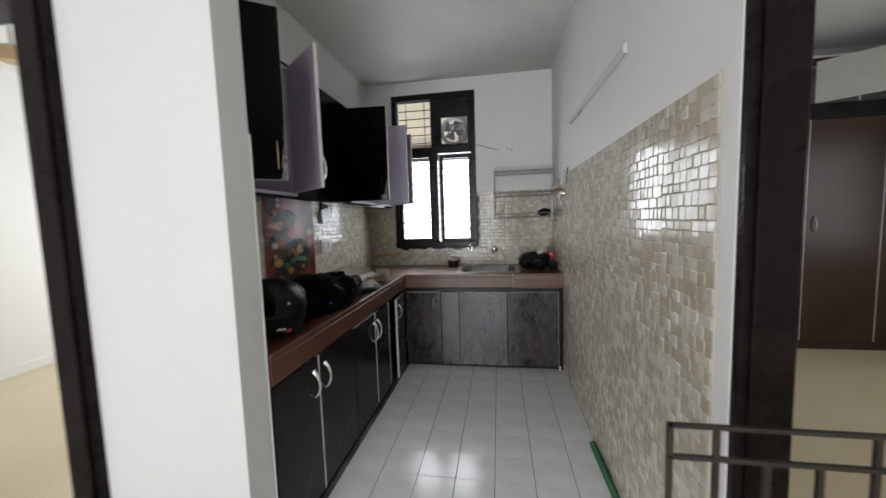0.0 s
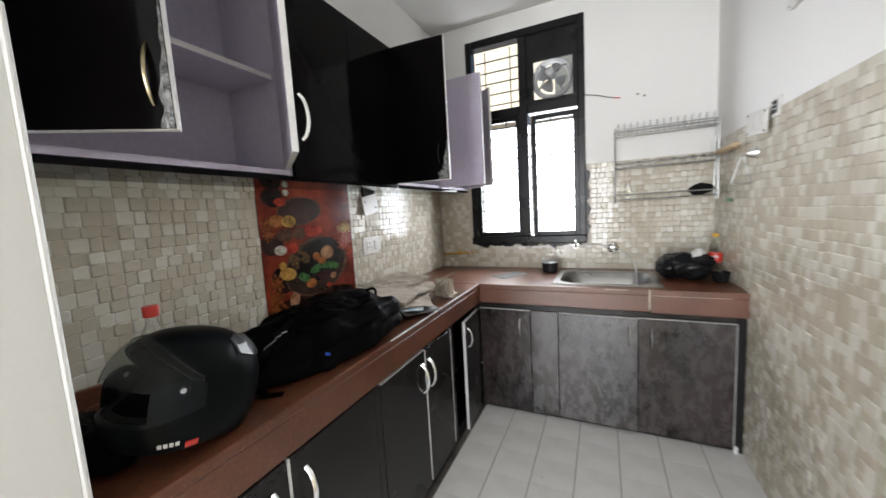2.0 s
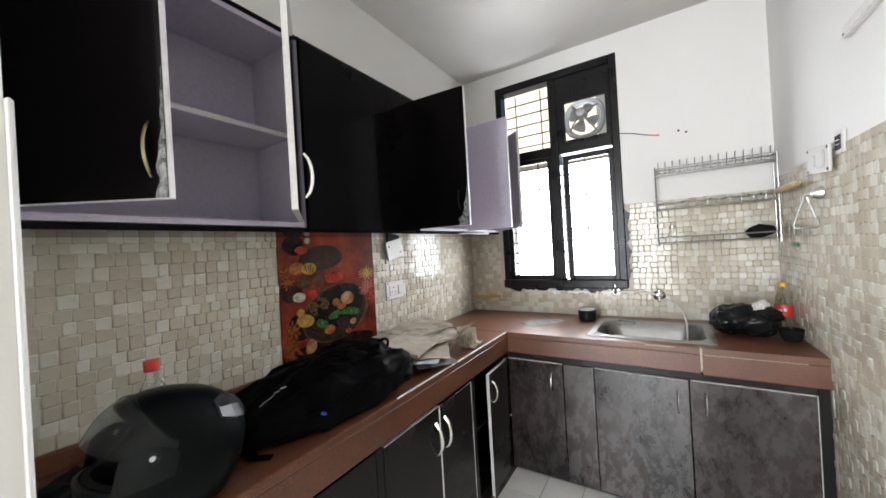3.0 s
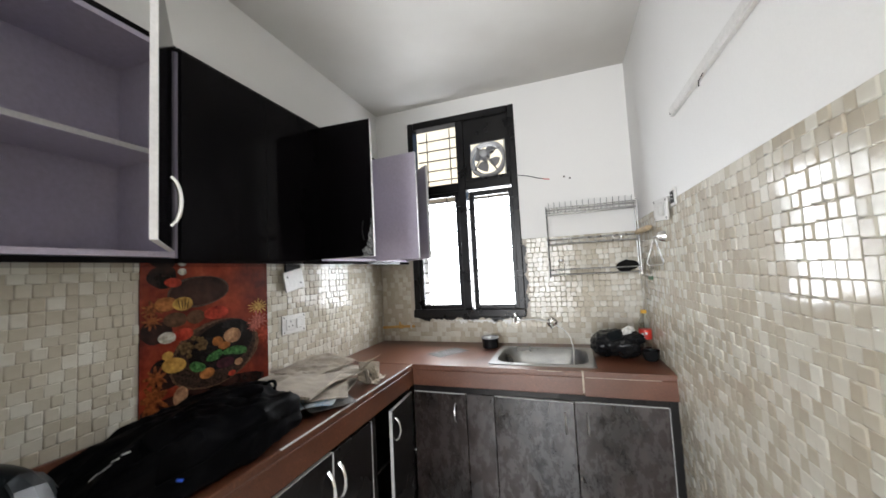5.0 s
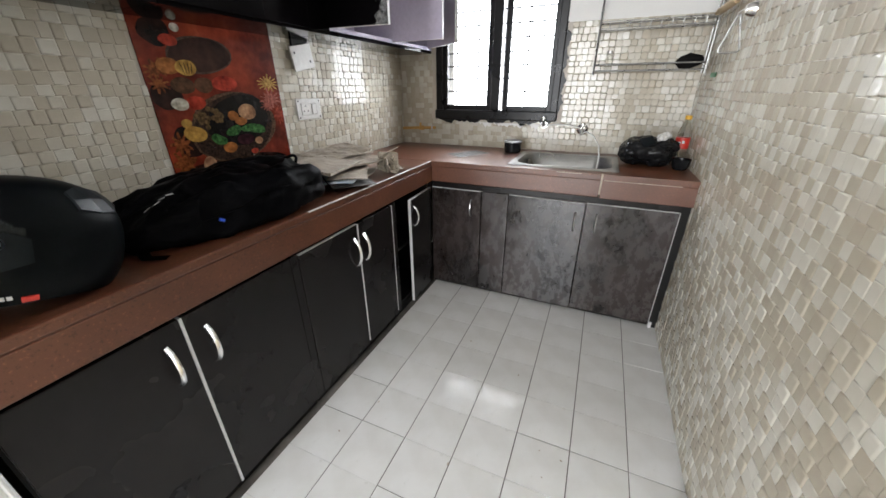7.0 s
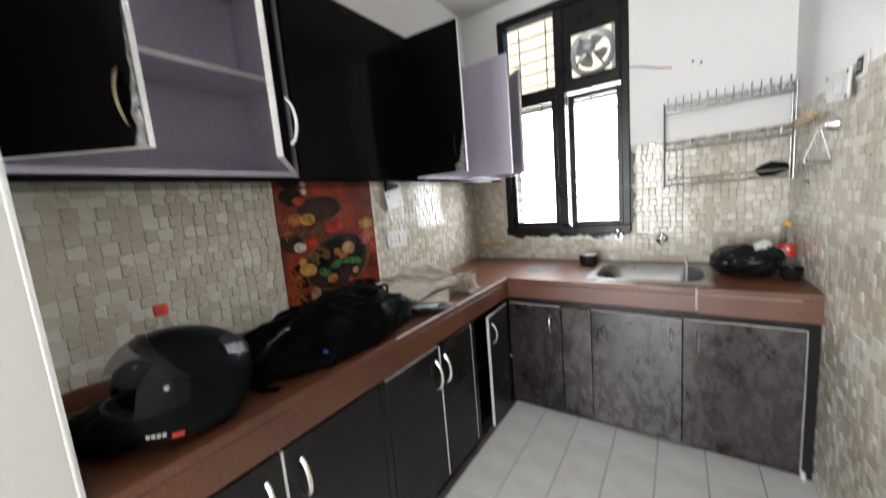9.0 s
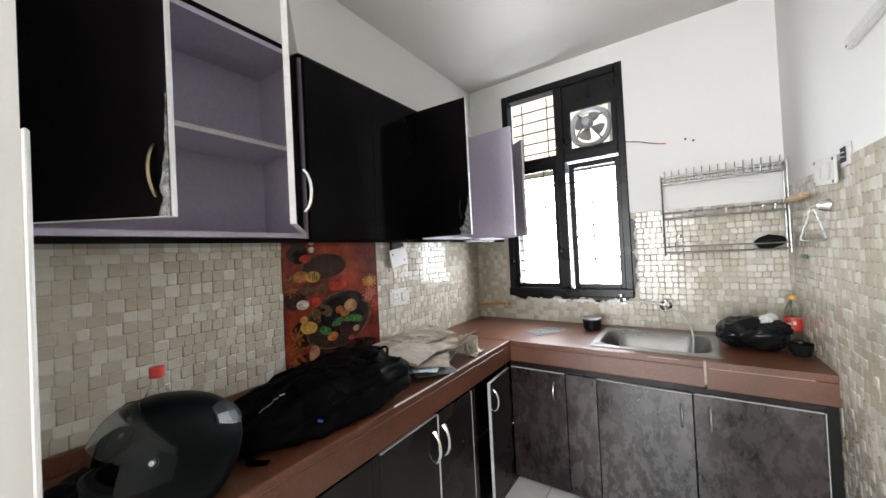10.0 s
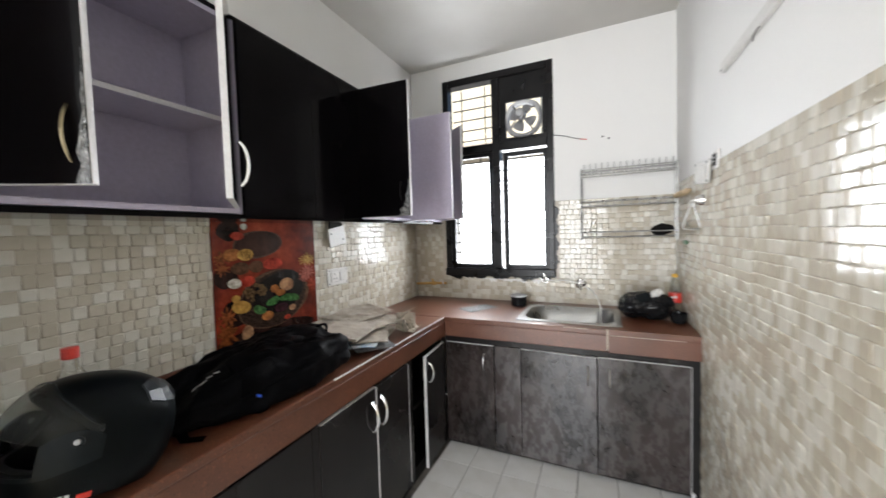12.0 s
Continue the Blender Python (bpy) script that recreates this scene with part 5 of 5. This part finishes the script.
# ---- things on the worktop ----
# window glare on the slab's rounded edge, made as a pale strip
part("edge_glare", Box(XS - 0.007, XS + 0.001, 1.62, YS - 0.0015, CT - 0.004, CT + 0.001, 0.0008), M["white_edge"], counter, "pale strip standing in for glare on the slab's front edge")
tub = thing("black_tub", (-0.465, 3.2, CT), "small black plastic tub with a grey lid rim", "tub")
part("tub_body", Lathe([(0.0, 0.001), (0.05, 0.001), (0.056, 0.006), (0.06, 0.068), (0.058, 0.07)], (-0.465, 3.2, CT), 24), M["bin_bag"], tub, smooth=True)
part("lid", Lathe([(0.062, 0.07), (0.062, 0.079), (0.056, 0.081), (0.054, 0.076), (0.0, 0.076)], (-0.465, 3.2, CT), 24), M["fan_grey"], tub, "grey lid with a raised rim")

bag = thing("plastic_bag", (0.36, 3.05, CT), "heaped black plastic bag with rubbish beside the sink", "plastic bag")
part("bag_body", crumple((0.35, 3.06, CT + 0.078), (0.135, 0.12, 0.076), 5, 0.024, 9, 2.2, 72, 44, True, 1.2), M["bin_bag"], bag, "crinkled shiny black film", True)
part("bag_neck", crumple((0.43, 3.0, CT + 0.12), (0.06, 0.05, 0.03), 8, 0.018, 20, 2.0, 24, 14, False), M["bin_bag"], bag)
whole("crumpled_tissue", crumple((0.41, 2.985, CT + 0.168), (0.032, 0.024, 0.016), 6, 0.018, 50, 2.0, 20, 12, False), M["plastic_white"], "crumpled white tissue lying on the black bag", "tissue")
whole("grey_packet", turned(Box(-0.035, 0.035, -0.03, 0.03, -0.003, 0.003, 0.002), Matrix.Translation((0.335, 2.965, CT + 0.142)) @ Matrix.Rotation(radians(42), 4, "X") @ Matrix.Rotation(radians(24), 4, "Z")), M["helmet_trim"], "flat grey packet lying on the black bag", "packet")

BX, BY = 0.523, 3.12
bottle = thing("drink_bottle", (BX, BY, CT), "clear plastic drink bottle with red label and yellow cap", "bottle")
part("bottle_body", Lathe([(0.0, 0.004), (0.03, 0.002), (0.035, 0.012), (0.034, 0.06), (0.035, 0.075), (0.035, 0.15), (0.033, 0.165), (0.028, 0.2), (0.016, 0.232), (0.0135, 0.242), (0.0135, 0.256)], (BX, BY, CT), 22), M["cola"], bottle, smooth=True)
part("label", Lathe([(0.0358, 0.095), (0.036, 0.097), (0.036, 0.152), (0.0358, 0.154)], (BX, BY, CT), 22), M["red"], bottle, "red paper label with white lettering shapes", True)
for dx, dz, w, h in ((-0.012, 0.128, 0.016, 0.012), (0.008, 0.132, 0.012, 0.015), (-0.006, 0.106, 0.007, 0.007)):
    part("label_mark", turned(Box(dx - w / 2, dx + w / 2, -0.0372, -0.0363, dz - h / 2, dz + h / 2), Matrix.Translation((BX, BY, CT)) @ Matrix.Rotation(radians(-14), 4, "Z")), M["white_print"], bottle, "white shape on the label")
part("cap", Lathe([(0.0155, 0.25), (0.0165, 0.252), (0.0165, 0.27), (0.0, 0.272)], (BX, BY, CT), 18), M["orange_cap"], bottle, "yellow screw cap")
cup = thing("black_bowl", (0.515, 2.96, CT), "small black plastic bowl beside the bottle", "bowl")
part("bowl", Lathe([(0.0, 0.002), (0.03, 0.002), (0.042, 0.02), (0.046, 0.055), (0.047, 0.06), (0.043, 0.058), (0.038, 0.02), (0.0, 0.012)], (0.515, 2.965, CT), 22), M["bin_bag"], cup, smooth=True)

# clear bottle with the red cap, behind the helmet
RX_, RY_ = -1.157, 0.988
rb = thing("water_bottle", (RX_, RY_, CT), "clear plastic bottle with a bright red screw cap", "bottle")
part("bottle_body", Lathe([(0.0, 0.004), (0.03, 0.002), (0.034, 0.012), (0.033, 0.14), (0.034, 0.19), (0.026, 0.226), (0.0145, 0.25), (0.0135, 0.262), (0.0135, 0.282)], (RX_, RY_, CT), 20), M["clear"], rb, smooth=True)
part("cap", Lathe([(0.0165, 0.27), (0.0175, 0.272), (0.0175, 0.298), (0.0, 0.3)], (RX_, RY_, CT), 18), M["red"], rb, "red screw cap")

# helmet, resting on its rear rim with the face tipped up
HX, HY, HZ = -0.978, 0.953, 1.018
helm = thing("motorcycle_helmet", (HX, HY, CT), "matt black full-face helmet with a half-raised clear visor", "helmet")
HELMET_POSE = Matrix.Translation((HX, HY, HZ)) @ Matrix.Rotation(radians(-14), 4, "X")
# lighter than the shell: the vent facet's window reflection is in its colour
M["helmet_vent"] = paint("helmet_plate_with_sheen", (0.011, 0.014, 0.016), (0.018, 0.022, 0.025), 0.3, 6, 80, 0.05, spec=0.35)


def shell_point(az, el, k=1.0):
    """az from the face (towards -y), el up, in degrees; longer than wide, with a flat base."""
    a, e = radians(az), radians(el)
    d = Vector((math.sin(a) * math.cos(e), -math.cos(a) * math.cos(e), math.sin(e)))
    s = (abs(d.x) ** 2.3 + abs(d.y) ** 2.3 + abs(d.z) ** 2.3) ** (-1 / 2.3)
    p = d * s
    p = Vector((p.x * 0.12, p.y * (0.146 if p.y < 0 else 0.158), p.z * (0.136 if p.z > 0 else 0.16))) * k
    return HELMET_POSE @ p


def brow(az):
    return 50 - 37 * min(1.0, abs(az) / 74) ** 1.7


def chin_top(az):
    return -12 + 24 * min(1.0, abs(az) / 74) ** 7


def skin(az0, az1, lo, hi, k=1.0, nu=40, nv=12, thick=0.004, bm=None):
    """A closed plate of the shell between two edge lines, given as functions of az."""
    bm = bm or bmesh.new()
    azs = [az0 + (az1 - az0) * i / nu for i in range(nu + 1)]
    layers = []
    for kk in (k, k - thick / 0.13):
        layers.append([[bm.verts.new(shell_point(a, lo(a) + (hi(a) - lo(a)) * j / nv, kk)) for a in azs] for j in range(nv + 1)])
    top, under = layers
    for g in layers:
        for j in range(nv):
            for i in range(nu):
                bm.faces.new((g[j][i], g[j][i + 1], g[j + 1][i + 1], g[j + 1][i]))
    rim = [(0, i) for i in range(nu)] + [(j, nu) for j in range(nv)] + [(nv, i) for i in range(nu, 0, -1)] + [(j, 0) for j in range(nv, 0, -1)]
    for (a, b), (c, d) in zip(rim, rim[1:] + rim[:1]):
        bm.faces.new((top[a][b], top[c][d], under[c][d], under[a][b]))
    bmesh.ops.remove_doubles(bm, verts=bm.verts, dist=1e-5)
    return bm


def shell_mesh(k, thick):
    bm = skin(-74, 74, brow, lambda a: 89, k, 48, 14, thick)
    skin(74, 286, lambda a: -37, lambda a: 89, k, 60, 30, thick, bm)
    return skin(-74, 74, lambda a: -35 - 2 * abs(a) / 74, chin_top, k, 48, 8, thick, bm)


shell = part("shell", shell_mesh(1.0, 0.006), M["helmet"], helm, "matt black outer shell", True)
part("liner", shell_mesh(0.93, 0.012), M["padding"], helm, "black padded lining", True)
part("visor", skin(-78, 78, lambda a: 13 - 14 * (abs(a) / 78) ** 2, lambda a: brow(a) + 7, 1.035, 64, 20, 0.0022), M["visor"], helm, "half-raised smoky clear visor", True)
part("brow_line", skin(-72, 72, lambda a: brow(a) + 6, lambda a: brow(a) + 8, 1.042, 48, 2, 0.002), M["helmet_trim"], helm, smooth=True)
for s in (1, -1):
    pv = part("pivot_plate", skin(s * 44, s * 80, lambda a: -13 + 0.25 * abs(abs(a) - 50), lambda a: 17 - 0.022 * (abs(a) - 64) ** 2, 1.045, 20, 10, 0.005), M["helmet_trim"], helm, "satin grey side plate at the visor hinge", True)
    c = shell_point(s * 64, 9, 1.06)
    out = (c - Vector((HX, HY, HZ))).normalized()
    turn = Vector((1, 0, 0)).rotation_difference(out).to_matrix().to_4x4()
    part("pivot_screw", turned(Lathe([(0.0, 0.004), (0.0045, 0.0035), (0.006, 0.0), (0.006, -0.008)], (0, 0, 0), 16, "X"), Matrix.Translation(c) @ turn), M["fan_grey"], pv, "small round hinge screw")
    part("screw_ring", turned(Lathe([(0.011, -0.004), (0.011, 0.001), (0.0085, 0.001), (0.0085, -0.004)], (0, 0, 0), 20, "X"), Matrix.Translation(c) @ turn), M["helmet_trim"], pv)
    part("rear_vent", skin(s * 112, s * 156, lambda a: 24 + 0.3 * abs(abs(a) - 136), lambda a: 54 - 0.3 * abs(abs(a) - 130), 1.04, 3, 2, 0.007), M["helmet_vent"], helm, "faceted rear vent cover, its window sheen painted in grey")
part("chin_trim", skin(-66, 66, lambda a: chin_top(a) - 3, chin_top, 1.01, 40, 2, 0.005), M["helmet_trim"], helm, smooth=True)
for k in range(4):
    part("side_mark", skin(50 + 4.2 * k, 53 + 4.2 * k, lambda a: -31, lambda a: -28, 1.012, 2, 1, 0.001), M["white_print"], helm, "white lettering bar")
part("strap_tab", skin(70, 80, lambda a: -34, lambda a: -30, 1.025, 3, 2, 0.003), M["red"], helm, "small red strap tab")
low = min(v.co.z for v in shell.data.vertices)
helm.location.z -= low - CT

# backpack lying on its back
pack = thing("backpack", (-1.09, 1.48, CT), "black nylon backpack lying on the worktop, half empty", "backpack")


def pack_mesh():
    bm = crumple((0, 0, 0), (0.185, 0.33, 0.09), 12, 0.028, 6, 4.6, 110, 70, True, 1.0)
    noise.seed_set(7)
    for v in bm.verts:
        t = max(0.0, min(1.0, (v.co.y + 0.33) / 0.66))
        if v.co.z > -0.08:
            rise = 0.46 + 0.46 * math.sin(min(1.0, t / 0.5) * math.pi / 2) - 0.12 * max(0.0, t - 0.7)
            crease = 0.016 * (0.5 - abs(noise.noise(Vector((v.co.x * 9 + v.co.y * 5, v.co.y * 4 - v.co.x * 6, v.co.z * 7)))) * 2)
            fine = 0.005 * noise.noise(v.co * 38)
            v.co.z = -0.085 + (v.co.z + 0.085) * rise + crease + fine
            v.co.x += crease * 0.7
        v.co.x *= 0.68 + 0.37 * min(1.0, t * 1.7)
    return turned(bm, Matrix.Translation((-1.065, 1.462, CT + 0.092)) @ Matrix.Rotation(radians(-4), 4, "Z"))


main_pocket = part("main_pocket", pack_mesh(), M["fabric"], pack, "black nylon body with soft folds", True)
part("front_pocket", turned(crumple((0, 0, 0), (0.1, 0.17, 0.03), 15, 0.016, 10, 2.6, 40, 20, False), Matrix.Translation((-0.975, 1.48, CT + 0.125)) @ Matrix.Rotation(radians(-10), 4, "Z") @ Matrix.Rotation(radians(22), 4, "Y")), M["fabric"], pack, smooth=True)


def on_pack(x, y, z, lift=0.002):
    """The point of the pack's skin nearest to a place, a little proud of it."""
    v = min(main_pocket.data.vertices, key=lambda v: (v.co - Vector((x, y, z))).length_squared)
    return v.co + v.normal * lift, v.normal


part("zip", Tube([on_pack(*q)[0] for q in ((-0.876, 1.27, 0.955), (-0.868, 1.36, 0.975), (-0.87, 1.46, 0.995), (-0.885, 1.56, 1.005))], 0.003, 6), M["fabric"], pack)
pull = on_pack(-0.869, 1.289, 0.961, 0.005)[0]
part("zip_pull", Tube([pull, pull + Vector((0.006, 0.012, -0.006))], 0.0045, 8), M["blue"], pack, "bright blue zip pull")
for k in range(5):
    place, way = on_pack(-1.04 + 0.003 * k, 1.215 + 0.014 * k, 0.985 + 0.009 * k, 0.0025)
    lie = Vector((0, 0, 1)).rotation_difference(way).to_matrix().to_4x4()
    part("printed_mark", turned(Box(-0.01, 0.01, -0.0014, 0.0014, -0.0008, 0.0008), Matrix.Translation(place) @ lie @ Matrix.Rotation(radians(60 + 28 * (-1) ** k), 4, "Z")), M["white_print"], pack, "white printed shape")


def ribbon(pts, w, thick=0.003):
    bm = bmesh.new()
    pts = [Vector(p) for p in pts]
    rows = []
    for i, p in enumerate(pts):
        d = (pts[min(i + 1, len(pts) - 1)] - pts[max(i - 1, 0)]).normalized()
        s = d.cross(Vector((0, 0, 1))).normalized() * w / 2
        rows.append((bm.verts.new(p - s), bm.verts.new(p + s)))
    for a, b in zip(rows, rows[1:]):
        bm.faces.new((a[0], a[1], b[1], b[0]))
    bmesh.ops.solidify(bm, geom=bm.faces[:], thickness=thick)
    return bm


part("strap", ribbon([(-1.02, 1.72, 1.02), (-0.99, 1.78, 1.01), (-0.965, 1.82, 0.97), (-0.945, 1.85, 0.91), (-0.935, 1.87, 0.886)], 0.026), M["fabric"], pack, "black webbing strap")
part("strap", ribbon([(-1.08, 1.2, 0.95), (-1.02, 1.15, 0.91), (-0.97, 1.14, 0.886), (-0.93, 1.17, 0.884)], 0.03), M["fabric"], pack, "black webbing strap")
part("grab_loop", Tube(arc((-1.08, 1.74, 1.03), (-1.01, 1.745, 1.03), (0, 0.03, 0.02), 9), 0.006, 8), M["fabric"], pack, smooth=True)


# newspapers
def paper(name, centre, size, rz, tilt, seed, mat, label, wave=0.006, fold=0.0, freq=7.0, category="newspaper", group="papers on the worktop", thick=0.0015):
    bm = bmesh.new()
    noise.seed_set(seed)
    nu, nv = 26, 20
    g = []
    for j in range(nv + 1):
        row = []
        for i in range(nu + 1):
            a, b = (i / nu - 0.5) * size[0], (j / nv - 0.5) * size[1]
            edge = 0.004 * noise.noise(Vector((a * 30, b * 30, seed)))
            h = wave * noise.noise(Vector((a * freq, b * freq, seed))) + 0.4 * wave * abs(noise.noise(Vector((a * freq * 3, b * freq * 3, seed)))) - 0.35 * wave * abs(noise.noise(Vector((a * freq * 1.5 + 9, b * freq * 0.7, seed)))) + fold * abs(b / size[1]) ** 2
            row.append(bm.verts.new((a + edge, b + edge, h)))
        g.append(row)
    for j in range(nv):
        for i in range(nu):
            bm.faces.new((g[j][i], g[j][i + 1], g[j + 1][i + 1], g[j + 1][i]))
    bmesh.ops.recalc_face_normals(bm, faces=bm.faces)
    bmesh.ops.solidify(bm, geom=bm.faces[:], thickness=thick)
    turned(bm, Matrix.Translation(centre) @ Matrix.Rotation(radians(rz), 4, "Z") @ Matrix.Rotation(radians(tilt[0]), 4, "X") @ Matrix.Rotation(radians(tilt[1]), 4, "Y"))
    return whole(name, bm, mat, label, category, group=group)


nl = "creased beige newspaper folded in a loose pile on the worktop"
paper("newspaper", (-1.13, 2.1, CT + 0.01), (0.36, 0.36), 20, (0, 0), 31, M["news"], nl, 0.008, thick=0.004)
paper("newspaper", (-1.0, 2.03, CT + 0.018), (0.2, 0.3), 52, (0, 2), 39, M["leaflet"], nl, 0.01)
paper("blue_leaflet", (-1.03, 2.0, CT + 0.034), (0.22, 0.3), 24, (0, -3), 32, M["news_blue"], "blue printed leaflet under the newspapers", 0.008, category="leaflet")
paper("newspaper", (-1.02, 2.08, CT + 0.05), (0.18, 0.32), 34, (2, 2), 33, M["news"], nl, 0.01, thick=0.003)
paper("newspaper", (-1.15, 2.16, CT + 0.066), (0.34, 0.4), -6, (0, 0), 38, M["news"], nl, 0.014, freq=9, thick=0.008)
paper("newspaper", (-1.09, 2.07, CT + 0.085), (0.2, 0.58), 17, (-3, 8), 34, M["news"], nl, 0.006, freq=4, thick=0.012)
paper("newspaper", (-1.19, 2.13, CT + 0.098), (0.27, 0.5), 6, (1, 4), 35, M["news"], nl, 0.01, freq=11, thick=0.004)
paper("newspaper", (-1.2, 2.2, CT + 0.112), (0.26, 0.34), -16, (3, 2), 36, M["news"], nl, 0.014, freq=12)
end_ = "crumpled newspaper end standing up at the edge of the pile"
for k, (x, y, z, sx, sy, rz, tx, ty) in enumerate(((-0.95, 2.33, 0.055, 0.11, 0.1, 20, 68, 12), (-0.985, 2.36, 0.085, 0.1, 0.15, -10, 14, -30), (-0.93, 2.29, 0.04, 0.07, 0.12, 35, -20, 62), (-0.96, 2.38, 0.045, 0.12, 0.09, -35, 75, -10), (-0.935, 2.35, 0.014, 0.1, 0.15, 12, 4, 6))):
    paper("crumpled_newspaper", (x, y, CT + z), (sx, sy), rz, (tx, ty), 50 + k, M["news"], end_, 0.02, freq=16)
paper("leaflet", (-0.73, 3.02, CT + 0.002), (0.15, 0.26), -32, (0, 0), 37, M["leaflet"], "printed grey leaflet lying flat on the worktop", 0.002, category="leaflet", group="")
whole("paper_scrap", crumple((-1.36, 1.52, CT + 0.012), (0.045, 0.03, 0.012), 17, 0.01, 30, 2.0, 20, 10), M["plastic_white"], "white paper scrap beside the backpack", "paper")

whole("black_bag", crumple((-1.1, 0.828, CT + 0.042), (0.13, 0.066, 0.042), 23, 0.02, 13, 2.2, 48, 26), M["fabric"], "limp black cloth bag lying behind the helmet", "bag", smooth=True)

# ---- by the doorways and in the rooms beyond ----
pole = thing("green_pipe", (0.545, 1.25, 0), "length of green plastic pipe lying along the tiled wall", "pipe")
part("pipe", Tube([(0.548, 0.85, 0.019), (0.55, 1.3, 0.019), (0.547, 1.655, 0.019)], 0.018, 12), M["green"], pole, smooth=True)

grille = thing("iron_grille", (0.75, 0.42, 0), "low dark iron grille standing by the bedroom doorway", "grille")
GX0, GX1, GY, GZ = 0.385, 1.3, 0.4, 0.902
for z in (GZ, GZ - 0.075, 0.1):
    part("rail", Box(GX0, GX1, GY - 0.006, GY + 0.006, z - 0.008, z + 0.002, 0.001), M["iron"], grille)
part("post", Box(GX0, GX0 + 0.012, GY - 0.006, GY + 0.006, 0, GZ + 0.002, 0.001), M["iron"], grille)
part("post", Box(GX1, GX1 + 0.014, GY - 0.006, GY + 0.006, 0, GZ + 0.002, 0.001), M["iron"], grille)
for k in range(1, 9):
    x = GX0 + (GX1 - GX0) * k / 9
    top = GZ - 0.008 if k in (1, 4, 7) else GZ - 0.083
    part("bar", Box(x - 0.006, x + 0.006, GY - 0.005, GY + 0.005, 0.0, top), M["iron"], grille)

ward = thing("wardrobe", (3.1, 3.7, 0), "dark brown laminate wardrobe with open white loft above", "wardrobe")
WY = 3.4
part("body", Box(1.0, 4.2, WY + 0.02, 4.0, 0.0, 2.32), M["wardrobe"], ward)
for k in range(5):
    x0 = 1.05 + k * 0.62
    dr = part("door", Box(x0, x0 + 0.61, WY, WY + 0.019, 0.09, 2.2, 0.003), M["wardrobe"], ward)
    hx = x0 + (0.07 if k % 2 else 0.54)
    part("handle", Tube(arc((hx, WY, 1.3), (hx, WY, 1.15), (0, -0.03, 0), 9, 0.5), 0.007, 8), M["chrome"], dr, "curved chrome handle", True)
    part("edge_band", Box(x0 - 0.006, x0 - 0.001, WY + 0.001, WY + 0.012, 0.09, 2.2), M["white_edge"], dr)
part("cornice", Box(1.0, 4.2, WY - 0.012, WY + 0.019, 2.2, 2.34, 0.004), M["black_wood"], ward)
loft_ = thing("loft_cabinet", (3.1, 3.7, 2.34), "white loft cabinet above the wardrobe with doors open", "cabinet")
bm = Box(1.0, 4.2, 3.99, 3.999, 2.34, 2.78)
box(bm, 1.0, 4.2, WY + 0.03, 3.99, 2.76, 2.78)
for x in (1.0, 1.9, 2.62, 3.3, 4.18):
    box(bm, x, x + 0.02, WY + 0.03, 3.99, 2.34, 2.76)
part("body", bm, M["plastic_white"], loft_)
part("lintel", Box(1.0, 4.2, WY + 0.03, WY + 0.06, 2.7, 2.76), M["wardrobe"], loft_)
for hx, ang in ((2.95, -40), (3.6, -60)):
    leaf(loft_, (hx, WY + 0.028), ang, 0.46, 2.35, 2.72, 0.018, M["plastic_white"], M["plastic_white"], M["white_edge"], label="white loft door standing open")

cf = thing("ceiling_fan", (-3.3, 1.6, 2.95), "cream ceiling fan with still blades in the side room", "ceiling fan")
part("rod", Tube([(-3.3, 1.6, 2.95), (-3.3, 1.6, 2.66)], 0.012, 10), M["plastic_white"], cf)
part("motor", Lathe([(0.0, -0.06), (0.07, -0.055), (0.1, -0.02), (0.1, 0.02), (0.05, 0.05), (0.0, 0.055)], (-3.3, 1.6, 2.62), 22), M["wood_pale"], cf, "cream metal motor housing", True)
for k in range(3):
    q = radians(20 + 120 * k)
    bm = turned(Box(0.09, 0.6, -0.06, 0.06, -0.004, 0.004, 0.003), Matrix.Translation((-3.3, 1.6, 2.61)) @ Matrix.Rotation(q, 4, "Z") @ Matrix.Rotation(radians(10), 4, "X"))
    part("blade", bm, M["plastic_white"], cf)

# ---- tiling, piece by piece ----
lay_tiles()
